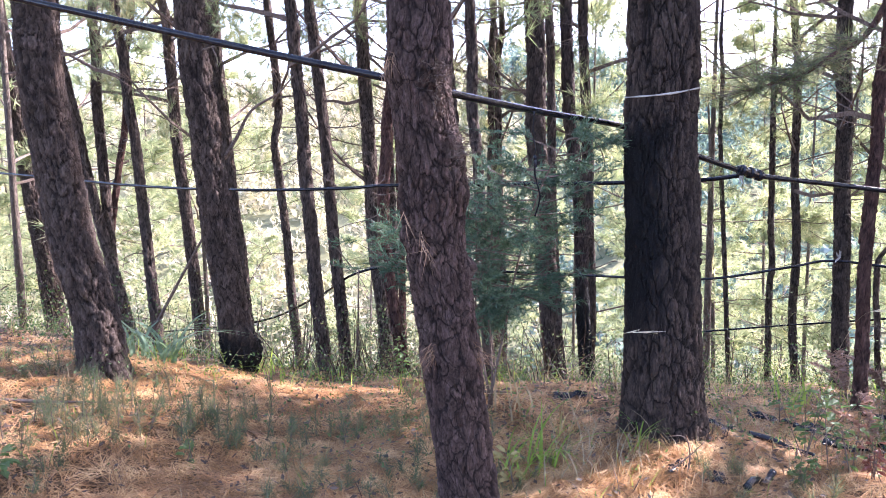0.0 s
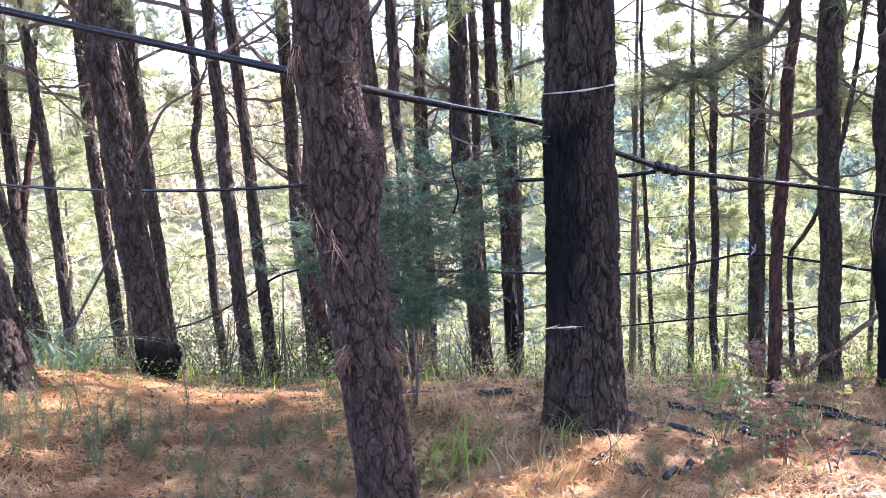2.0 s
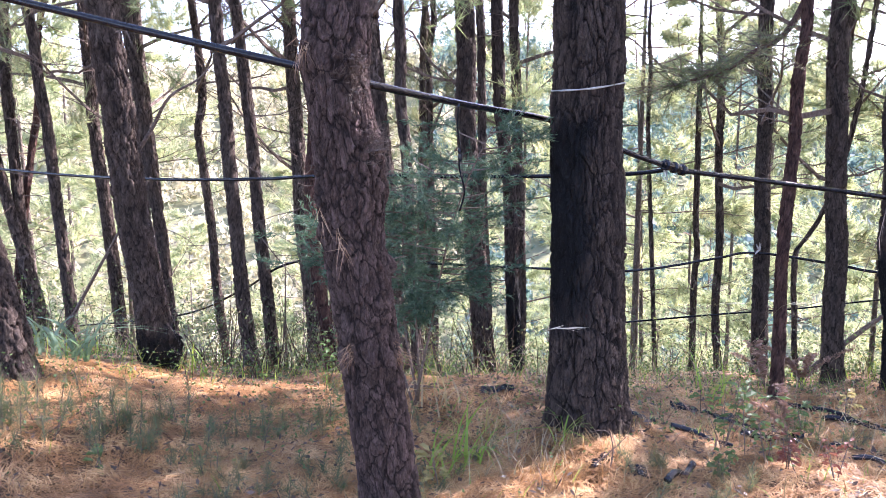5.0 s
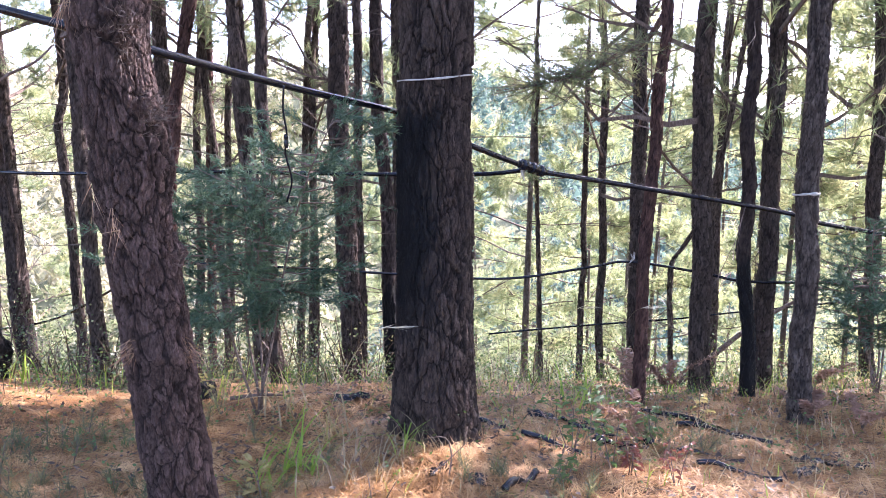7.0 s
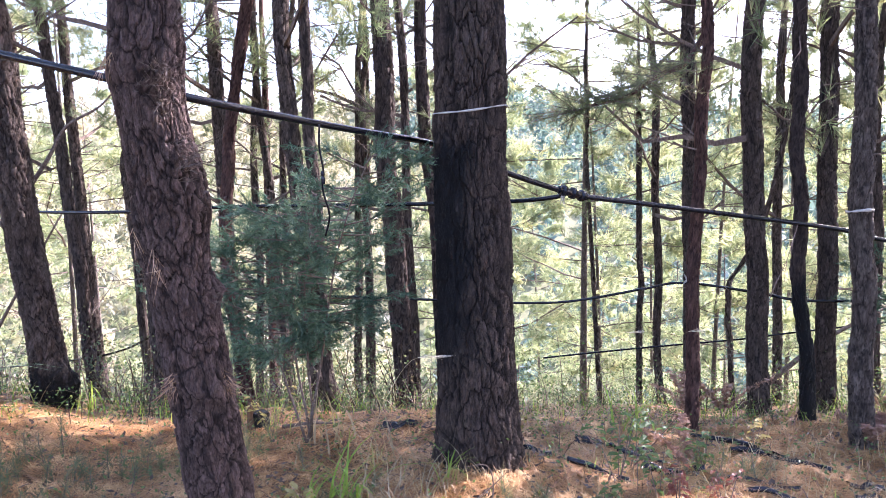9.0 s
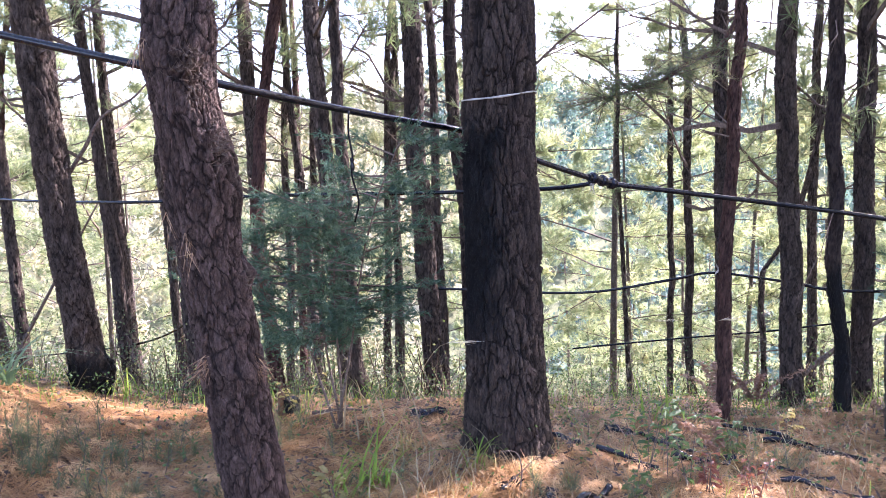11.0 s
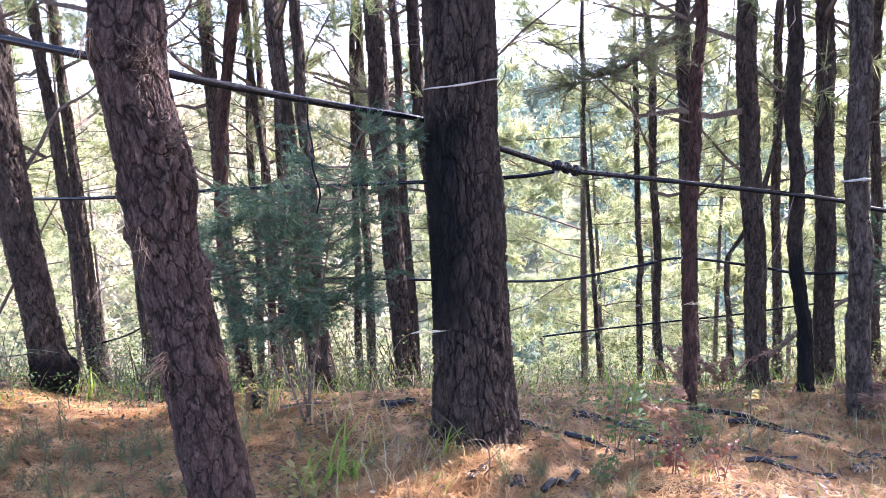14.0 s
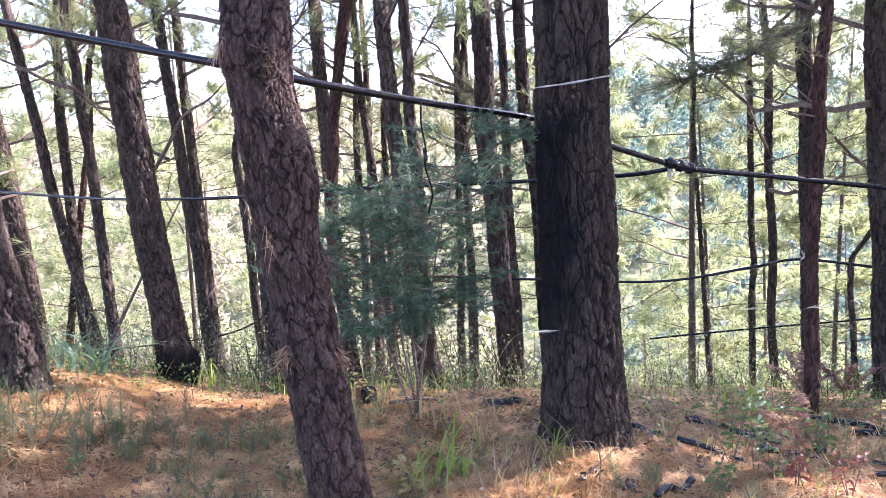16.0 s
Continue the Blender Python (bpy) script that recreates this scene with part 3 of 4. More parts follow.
pine(3.79, 8.10, 3.68, 1.35, 3.61, 3.05, 0.046, 9, BARK, PLAIN, 25, crown=3.1, size=0.95)
pine(3.91, 9.20, 3.91, -0.05, 3.90, 0.79, 0.041, 5.5, BARK, PLAIN, 26, twigs=14)
pine(3.44, 6.50, 3.38, 1.37, 3.35, 2.74, 0.069, 9, BARK, PLAIN, 27, crown=3.1, size=0.95, twigs=5)
pine(2.64, 4.70, 2.652, 1.15, 2.722, 2.34, 0.042, 8, BARK_RED, "slim pine with smooth red-brown bark and a drooping limb", 28, twigs=4)
pine(4.09, 7.00, 3.99, 0.23, 4.10, 0.66, 0.028, 4.5, BARK, "thin crooked dead sapling", 29, twigs=8, size=0.4)
pine(3.53, 5.50, 3.452, 1.31, 3.42, 2.52, 0.079, 10, BARK, THICK, 30, crown=2.9, size=0.95, twigs=6)
pine(5.17, 8.20, 5.14, 1.89, 5.15, 3.04, 0.054, 9, BARK, PLAIN, 31, crown=3.0, size=1.0)
pine(3.465, 4.76, 3.39, 1.31, 3.35, 2.43, 0.048, 9, BARK_BURNT_HIGH, "slim pine with a charred lower trunk", 32, crown=3.7, size=0.85, twigs=5)
pine(4.10, 5.55, 4.06, 1.31, 4.045, 2.53, 0.073, 9, BARK, THICK, 33, crown=3.0, size=0.95, twigs=5)
pine(3.50, 4.22, 3.43, 1.25, 3.44, 2.24, 0.066, 9, BARK_PALE, "pine with pale-cracked grey bark and a white tag", 34, twigs=8)
pine(5.52, 7.00, 5.47, 1.52, 5.46, 2.79, 0.051, 9, BARK, PLAIN, 35, crown=3.0, size=0.95)
pine(5.86, 6.50, 5.75, 1.21, 5.73, 2.52, 0.067, 9, BARK, PLAIN, 36, crown=3.3, size=0.9)
pine(-0.70, 8.8, -0.69, 1.20, -0.65, 2.80, 0.046, 9, BARK, PLAIN, 41, crown=3.6, size=0.9, twigs=5)
pine(-0.63, 9.4, -0.64, 1.18, -0.64, 2.89, 0.05, 9, BARK_RED, PLAIN, 42, crown=3.6, size=0.9, twigs=5)
pine(-0.33, 8.2, -0.31, 1.20, -0.27, 2.69, 0.038, 9, BARK, PLAIN, 43, crown=3.6, size=0.9, twigs=5)
pine(0.43, 8.6, 0.45, 1.16, 0.48, 2.71, 0.044, 9, BARK, PLAIN, 44, crown=3.6, size=0.9, twigs=5)
pine(0.55, 9.2, 0.55, 1.14, 0.57, 2.80, 0.05, 9, BARK, PLAIN, 45, crown=3.6, size=0.9, twigs=5)

# Pines down the slope, and mostly unseen ones added beside and behind the way to cast shade.
slope_rng = random.Random(5)


def slope_or_shade_pine(x, y, seed):
    rng = random.Random(seed)
    z = gz(x, y)
    tree = thing("pine_tree", (x, y, z), "pine of the slope or added shade pine, needles paled for sun", "tree", "pines down the slope")
    h = rng.uniform(7.5, 11.5)
    lean = rng.uniform(-0.4, 0.4)
    pts = [(lean * t * t, 0.25 * math.sin(seed) * t, h * t - 0.2) for t in (0, 0.25, 0.5, 0.75, 1)]
    r = rng.uniform(0.034, 0.062)
    v, f = tube_rings(pts, [r * (1.1 - 0.95 * t) for t in (0, 0.25, 0.5, 0.75, 1)], 9)
    part("trunk", mesh("trunk", v, f, BARK_HAZE_LIT, True), tree)
    k = rng.randrange(5)
    turn = rng.uniform(0, 6.28)
    s = rng.uniform(0.85, 1.2)
    low = rng.uniform(0.1, 0.3)
    for name, me in zip(("branchwork", "foliage"), FAR_CROWNS[k]):
        ob = tagged(part(name, me, tree), kind="stuff")
        ob.location = (lean * 0.3, 0, h * low)
        ob.rotation_euler = (0, 0, turn)
        ob.scale = (s, s, h * (1 - low) / 7.4)


count = 0
for row in range(13):
    y = 10.5 + row * (1.7 + row * 0.18)
    half = 3 + 0.72 * y
    step = 2.3 + 0.10 * y
    x = -half
    while x < half + 2:
        count += 1
        if x > 0.08 * y or slope_rng.random() < (0.75 if y < 15 else 0.5):
            slope_or_shade_pine(x + slope_rng.uniform(-0.7, 0.7), y + slope_rng.uniform(-0.8, 0.8), 300 + count)
        x += step * slope_rng.uniform(0.75, 1.3)
# Added pines, mostly out of view, set to block sun and sky light.
for x, y in ((6.5, 2.0), (8.3, 5.5), (9.5, 7.5), (5.6, 0.2), (-4.6, 2.6), (-5.2, 5.6), (-3.4, 0.4), (6.5, 9.5), (11.5, 6.2), (9.8, 11.8), (5.8, 3.0), (7.4, 4.7), (11.2, 5.6), (13.2, 4.4), (9.6, 2.8), (12.4, 2.2), (15.0, 5.6), (8.0, 2.0), (14.2, 7.4), (6.8, -4.4), (-6.6, -0.6), (-7.8, -5.0), (8.6, -1.0), (-7.5, 3.4), (5.4, -9.0), (-0.8, -11.4), (9.4, 2.2), (7.28, 6.54), (11.96, 7.56), (7.79, 6.96)):
    count += 1
    slope_or_shade_pine(x, y, 300 + count)

# Woods of the far slope across the valley: one flank's colour paled for sunlight, the other's blued for haze.
far_rng = np.random.default_rng(8)


def far_woods(x0, x1, n, mat, label):
    woods = Pile()
    fx = far_rng.uniform(x0, x1, n)
    fy = 60 + 190 * far_rng.uniform(0, 1, n) ** 0.9
    keep = np.abs(fx) < 15 + 0.75 * fy
    fx, fy = fx[keep], fy[keep]
    fz = ground_z(fx, fy)
    for x, y, z in zip(fx, fy, fz):
        k, h, r = 60, far_rng.uniform(5, 9), far_rng.uniform(1.6, 3.0)
        u = far_rng.uniform(0, 1, k)
        a = far_rng.uniform(0, 6.283, k)
        rad = r * (1 - u ** 1.5 * 0.8) * np.sqrt(far_rng.uniform(0.3, 1, k))
        p = np.stack([x + rad * np.cos(a), y + rad * np.sin(a), z + h * (0.1 + 0.9 * u)], -1)
        woods.tris(p[:, None, :] + far_rng.normal(0, 0.5, (k, 3, 3)))
    tagged(new("far_woods", woods.mesh("far_woods", mat)), label, "backdrop", kind="stuff")


far_woods(-200, 14, 1700, HILL_SUN, "pale woods on the hillside across the valley, sunlight put into their colour")
far_woods(8, 200, 1600, HILL_HAZE, "distant wooded hillside across the valley, haze put into its blue-green")


# ---- tubing ----
def tube(name, points, radius, label, per=8, sides=12):
    ob = thing(name, points[0], label, "tube", "black sap tubing")
    o = Vector(points[0])
    pts = spline([Vector(p) - o for p in points], per)
    v, f = tube_rings(pts, [radius] * len(pts), sides)
    part("hose", mesh("hose", v, f, PIPE, True), ob)
    return ob


main_pipe = tube("main_pipe", [(-2.6, 3.38, 2.42), (-1.835, 3.25, 2.225), (-0.879, 3.05, 1.984), (-0.219, 2.85, 1.817), (0.05, 2.92, 1.757), (0.47, 3.48, 1.715), (0.92, 4.0, 1.676), (1.12, 4.08, 1.61), (1.335, 4.06, 1.517), (1.747, 4.33, 1.402), (1.857, 4.40, 1.382), (2.54, 4.60, 1.299), (3.623, 4.75, 1.15), (3.903, 4.75, 1.08), (4.561, 4.90, 0.987), (6.5, 5.3, 0.72)], 0.0155, "thick black plastic pipe slung between the pines")
tube("side_tube", [(-7.5, 9.6, 1.62), (-4.781, 8.0, 1.454), (-2.942, 7.0, 1.324), (-1.684, 6.1, 1.297), (-0.837, 5.7, 1.309), (-0.381, 5.4, 1.335), (0.748, 4.75, 1.347), (1.073, 4.6, 1.352), (1.51, 4.45, 1.365), (1.71, 4.32, 1.392)], 0.0125, "black plastic tube running level through the grove")
tube("low_tube", [(-4.2, 10.0, -0.75), (-2.266, 8.4, -0.285), (-1.358, 7.4, 0.173), (-0.821, 6.6, 0.532), (-0.31, 6.5, 0.578), (1.199, 6.5, 0.491), (2.169, 6.45, 0.452), (2.902, 6.38, 0.557), (3.281, 6.4, 0.605), (3.577, 5.72, 0.606), (3.805, 5.5, 0.569), (4.203, 5.45, 0.559), (4.891, 5.6, 0.552), (6.5, 6.2, 0.6)], 0.011, "thin black tube sagging low between slim pines")
tube("lower_tube", [(2.3, 7.5, -0.27), (2.6, 7.45, -0.235), (3.385, 7.4, -0.171), (4.25, 7.3, -0.10), (4.79, 7.2, -0.026), (6.4, 7.2, 0.1)], 0.009, "thin black tube hanging near the ground downslope")
tube("drop_line", [(0.40, 3.28, 1.71), (0.396, 3.30, 1.62), (0.41, 3.31, 1.52), (0.405, 3.32, 1.44), (0.43, 3.34, 1.33), (0.41, 3.36, 1.24)], 0.0042, "thin black drop line hanging from the pipe", 6, 8)


def ring_mesh(name, a, b, radii, mat, sides=20):
    a, b = Vector(a), Vector(b)
    n = len(radii)
    v, f = tube_rings([a + (b - a) * (i / (n - 1)) for i in range(n)], radii, sides)
    return mesh(name, v, f, mat)


clip = thing("pipe_fitting", (0.406, 3.315, 1.49), "small black fitting on the drop line", "fitting")
part("barrel", ring_mesh("barrel", (0.003, 0, -0.028), (0, -0.002, 0.028), [0.006, 0.0095, 0.0095, 0.007, 0.0095, 0.006], PIPE, 12), clip)
joint = thing("pipe_joint", (1.747, 4.33, 1.402), "black compression joint where two tubes meet", "fitting")
ja, jb = Vector((-0.085, -0.065, 0.025)), Vector((0.11, 0.07, -0.02))
sleeve = part("sleeve", ring_mesh("sleeve", ja, jb, [0.02, 0.023, 0.023, 0.023, 0.02], PIPE), joint)
for t, w in ((0.08, 0.16), (0.42, 0.14), (0.74, 0.18)):
    p, q = ja.lerp(jb, t), ja.lerp(jb, t + w)
    part("collar", ring_mesh("collar", p, q, [0.026, 0.034, 0.034, 0.034, 0.027], PIPE, 10), sleeve)
ends = Pile()
for k in range(5):
    ends.add(*ribbon((-0.075 + 0.006 * k, -0.06, -0.01), (random.uniform(-1, 1), random.uniform(-1, 0.2), 0), (0, 0, -1), random.uniform(0.05, 0.11), 0.006, 0.25))
part("tie_ends", ends.mesh("tie_ends", TAPE), joint, "frayed white plastic tie")


def tape_mesh(knots, radius, z, width, tilt, seed, wobble=0.006, span=(0, 360)):
    """A ribbon wound round a trunk."""
    rng = random.Random(seed)
    v, f = [], []
    steps = 64
    cx, cy = axis_at(knots, z)
    for i in range(steps + 1):
        a = radians(span[0] + (span[1] - span[0]) * i / steps)
        r = radius + 0.004 * math.sin(3 * a + seed)
        zz = z + tilt * math.cos(a) + wobble * math.sin(2 * a + seed)
        w = width * (0.75 + 0.35 * math.sin(5 * a) * math.sin(2.3 * a))
        for dz, dr in ((-w / 2, 0), (w / 2, 0.002), (w / 2, -0.003), (-w / 2, -0.003)):
            v.append((cx + (r + dr) * math.cos(a) - knots[0][0], cy + (r + dr) * math.sin(a) - knots[0][1], zz + dz - knots[0][2]))
    for i in range(steps):
        for k in range(4):
            a, b = i * 4 + k, i * 4 + (k + 1) % 4
            f.append((a, b, b + 4, a + 4))
    return mesh("tape", v, f, TAPE, True)


part("tape", tape_mesh(big_knots, 0.1855, 1.815, 0.0105, 0.018, 2, 0.009), big_pine, "thin white plastic tape")
tag_knots = [(3.50, 4.22, gz(3.50, 4.22)), (3.43, 4.22, 1.25), (3.44, 4.22, 2.24)]
tag = thing("tape_tag", (3.43, 4.22, 1.30), "torn white tape tied round the trunk", "tape")
me = tape_mesh(tag_knots, 0.074, 1.285, 0.02, 0.004, 5, 0.003, (150, 400))
me.transform(Matrix.Translation((3.50 - 3.43, 0, gz(3.50, 4.22) - 1.30)))
part("band", me, tag)
for nm, p in (("tape_tag", (3.30, 6.33, 0.64)), ):
    tg = thing(nm, p, "white tape knotted on the tube at a trunk", "tape")
    pl = Pile()
    for k in range(4):
        pl.add(*ribbon((0, 0, 0), (random.uniform(-1, 0.4), -0.6, 0), (random.uniform(-0.8, 0.2), 0, random.uniform(-0.4, 0.9)), random.uniform(0.06, 0.1), 0.018, 0.3))
    part("ribbon", pl.mesh("ribbon", TAPE), tg)

# Tubes and film left on the ground.
for a, b, r, sag in (((2.56, 4.50), (3.03, 3.80), 0.017, 0.0), ((2.62, 4.12), (2.88, 3.86), 0.016, 0.03), ((2.38, 3.44), (2.74, 3.29), 0.014, 0.02), ((1.60, 3.84), (1.86, 3.66), 0.016, 0.03), ((1.34, 3.18), (1.55, 3.40), 0.018, 0.0), ((1.36, 3.90), (1.52, 3.85), 0.014, 0.0), ((2.37, 3.62), (2.70, 3.55), 0.013, 0.03), ((1.95, 4.10), (2.30, 3.80), 0.013, 0.04)):
    pts = []
    for i in range(6):
        t = i / 5
        x, y = a[0] + (b[0] - a[0]) * t + sag * math.sin(3 * t) * 0.5, a[1] + (b[1] - a[1]) * t + sag * math.sin(5 * t) * 0.4
        pts.append((x, y, gz(x, y) + r + 0.012 + 0.012 * math.sin(7 * t)))
    tube("fallen_tube", pts, r, "discarded black plastic tube lying on the needles", 4)


def film(x, y, w, d, turn, seed, lift=0.026):
    """A crumpled scrap of sheet."""
    ob = thing("plastic_scrap", (x, y, gz(x, y)), "crumpled black plastic film on the ground", "litter", "plastic scraps")
    nu, nv = 26, 14
    v, f = [], []
    c, s = math.cos(turn), math.sin(turn)
    for layer in (0, 1):
        for i in range(nu):
            for j in range(nv):
                u, q = (i / (nu - 1) - 0.5) * w, (j / (nv - 1) - 0.5) * d
                u += 0.03 * noise.noise(Vector((i * 0.3, j * 0.3, seed)))
                px, py = x + u * c - q * s, y + u * s + q * c
                h = abs(noise.noise(Vector((u * 16, q * 26, seed * 3.1)))) * lift * 1.6 + abs(noise.noise(Vector((u * 40, q * 50, seed)))) * lift * 0.5
                v.append((px - x, py - y, gz(px, py) - gz(x, y) + 0.016 + h - 0.002 * layer))
    for layer in (0, 1):
        o = layer * nu * nv
        for i in range(nu - 1):
            for j in range(nv - 1):
                q = (o + i * nv + j, o + (i + 1) * nv + j, o + (i + 1) * nv + j + 1, o + i * nv + j + 1)
                f.append(q if layer == 0 else q[::-1])
    part("sheet", mesh("sheet", v, f, FILM), ob)


for k, (x, y, w, d, turn) in enumerate(((3.13, 3.57, 0.26, 0.1, -0.2), (3.32, 3.46, 0.14, 0.05, 0.6), (1.92, 4.2, 0.35, 0.12, -0.4), (2.14, 3.79, 0.3, 0.09, -0.5), (1.08, 3.38, 0.12, 0.07, 0.4), (1.25, 3.29, 0.1, 0.08, -0.2), (2.25, 4.1, 0.3, 0.07, -0.6), (2.8, 4.05, 0.32, 0.06, -0.7), (2.95, 3.9, 0.2, 0.05, -0.7), (0.75, 4.55, 0.2, 0.07, 0.1), (3.0, 3.45, 0.15, 0.06, 0.3))):
    film(x, y, w, d, turn, k + 1)


# ---- undergrowth ----
def juniper(x, y, height, reach, seed, label, count=70):
    """A loose bush: thin stems, long branches, and sprays of scale leaves in clumps with gaps between."""
    z0 = gz(x, y)
    tree = thing("juniper", (x, y, z0), label, "shrub")
    rng = np.random.default_rng(seed)
    wood, green = Pile(), Pile()
    stems = []
    for s in range(4):
        lean = rng.normal(0, 0.2, 2)
        pts = [(lean[0] * t ** 1.5 + 0.03 * math.sin(6 * t + s), lean[1] * t ** 1.5, height * (0.95 - 0.1 * s) * t) for t in np.linspace(0, 1, 7)]
        stems.append(pts)
        v, f = tube_rings(pts, [0.006 * (1.1 - t) + 0.002 for t in np.linspace(0, 1, 7)], 6)
        part("stem", mesh("stem", v, f, TWIG, True), tree)
    for i in range(count):
        t = 0.4 + 0.6 * (i + rng.uniform(0, 1)) / count
        st = stems[i % 4]
        k = min(int(t * 6), 5)
        p = np.array(st[k]) + (np.array(st[k + 1]) - np.array(st[k])) * (t * 6 - k)
        az = rng.uniform(0, 6.283)
        u = (t - 0.4) / 0.6
        full = reach * (0.35 + 0.75 * math.sin(math.pi * (0.12 + 0.75 * u))) * rng.uniform(0.45, 1.0)
        d = np.array([math.cos(az), math.sin(az), rng.uniform(-0.15, 0.35)])
        pts = [p + d * full * q + np.array([0, 0, 0.1 * full * q * q]) + rng.normal(0, 0.03, 3) * q for q in np.linspace(0, 1, 4)]
        wood.add(*tube_rings(pts, [0.005, 0.004, 0.003, 0.0015], 3, False))
        at, way = [], []
        for s in range(10):
            q = rng.uniform(0.3, 1.0)
            kk = min(int(q * 3), 2)
            b = pts[kk] + (pts[kk + 1] - pts[kk]) * (q * 3 - kk)
            w = unit(d * 1.1 + rng.normal(0, 0.55, 3))
            ln = rng.uniform(0.06, 0.17)
            for e in np.linspace(0.15, 1, 5):
                at.append(b + w * ln * e + rng.normal(0, 0.006, 3)), way.append(w + rng.normal(0, 0.35, 3))
        green.tris(tufts(rng, np.array(at), np.array(way), 8, 0.042, 0.0042, 0.75))
    tagged(part("branchwork", wood.mesh("branchlets", TWIG), tree), kind="stuff")
    tagged(part("foliage", green.mesh("foliage", JUNIPER), tree), kind="stuff")


juniper(0.22, 4.3, 1.72, 0.56, 3, "dusty blue-green juniper bush under the pipe", 150)
juniper(4.45, 4.75, 1.3, 0.6, 4, "dusty green juniper bush beside the pines", 90)


def grass_clump(name, x, y, n, length, width, mat, seed, label, spread=0.06, bend=(0.3, 0.9), stuff=False):
    ob = thing(name, (x, y, gz(x, y)), label, "grass")
    rng = random.Random(seed)
    for _ in range(n):
        a = rng.uniform(0, 6.283)
        dx, dy = rng.gauss(0, spread), rng.gauss(0, spread)
        v, f = ribbon((dx, dy, gz(x + dx, y + dy) - gz(x, y) - 0.01), (math.cos(a), math.sin(a), 0), (0.2 * math.cos(a), 0.2 * math.sin(a), 1), length * rng.uniform(0.5, 1.15), width * rng.uniform(0.7, 1.2), rng.uniform(*bend), 6)
        part("blade", mesh("blade", v, f, mat, True), ob)


grass_clump("grass_tuft", 0.46, 3.54, 18, 0.5, 0.012, GRASS, 1, "bright green grass tuft at a pine's foot", 0.05)
grass_clump("grass_tuft", 0.66, 3.95, 12, 0.42, 0.007, STRAW, 2, "pale dry grass arching over the litter", 0.06)
grass_clump("grass_tuft", 0.34, 4.25, 14, 0.5, 0.01, STRAW, 3, "silvery dry grass under the juniper", 0.08)
grass_clump("grass_tuft", 0.93, 3.56, 10, 0.36, 0.007, GRASS, 4, "short green grass against the big trunk", 0.03)
grass_clump("grass_tuft", -1.98, 4.85, 36, 0.62, 0.02, BLUEGRASS, 5, "tall drooping blue-green grass between two trunks", 0.1, (0.6, 1.1))
grass_clump("grass_tuft", -1.35, 5.35, 14, 0.5, 0.01, GRASS, 6, "arching green grass at a charred trunk", 0.07)
grass_clump("grass_tuft", 1.6, 4.9, 16, 0.4, 0.008, STRAW, 7, "pale dry grass on the slope's edge", 0.12)
grass_clump("grass_tuft", 2.2, 4.6, 14, 0.4, 0.012, GRASS, 8, "green grass beside fallen tubes", 0.1)
grass_clump("grass_tuft", 3.3, 5.45, 10, 0.35, 0.012, GRASS, 9, "green grass at a pine's foot", 0.06)
grass_clump("grass_tuft", 0.3, 3.45, 16, 0.34, 0.01, GRASS, 12, "green grass blades in the litter", 0.07)
grass_clump("grass_tuft", 0.62, 3.3, 16, 0.3, 0.006, STRAW, 10, "dry grass stalks in the litter", 0.08)
grass_clump("grass_tuft", 0.72, 3.62, 20, 0.34, 0.005, STRAW, 13, "golden dry grass heaped beside the big trunk", 0.09)
grass_clump("grass_tuft", 0.86, 3.42, 16, 0.26, 0.005, STRAW, 14, "golden dry grass heaped beside the big trunk", 0.08)
grass_clump("grass_tuft", 0.6, 3.85, 14, 0.45, 0.006, YELLOW, 15, "arching yellow-green grass beside the big trunk", 0.08, (0.5, 1.0))
grass_clump("grass_tuft", 4.75, 5.5, 14, 0.35, 0.012, YELLOW, 11, "yellowing grass beyond the pines", 0.1)


def plume(root, tip, seed):
    """A silver-grass stem with a feathery head."""
    x, y = root
    ob = thing("grass_plume", (x, y, gz(x, y)), "pale feathery silver-grass plume on a thin stem", "grass", "grass plumes")
    o, e = Vector((x, y, gz(x, y))), Vector(tip)
    rng = random.Random(seed)
    d = e - o
    pts = spline([Vector((0, 0, -0.02)), Vector((d.x * 0.25, d.y * 0.25, d.z * 0.55)), Vector((d.x * 0.65, d.y * 0.65, d.z * 0.93)), d], 5)
    v, f = tube_rings(pts, [0.0014 - 0.0009 * i / len(pts) for i in range(len(pts))], 5)
    part("stem", mesh("stem", v, f, STRAW, True), ob)
    pile = Pile()
    for _ in range(13):
        k = rng.randrange(len(pts) - 4, len(pts))
        way = (pts[min(k + 1, len(pts) - 1)] - pts[k - 1]).normalized()
        side = Vector((rng.gauss(0, 1), rng.gauss(0, 1), rng.gauss(0, 1)))
        pile.add(*ribbon(pts[k], side, way + side * 0.06, rng.uniform(0.05, 0.11), 0.0018, 0.12, 3))
    tagged(part("head", pile.mesh("head", PLUME), ob), kind="stuff")


plume((0.52, 3.35), (0.86, 3.12, 0.75), 1)
plume((1.9, 4.5), (2.1, 4.28, 0.6), 2)
plume((2.15, 4.25), (2.38, 4.0, 0.65), 3)


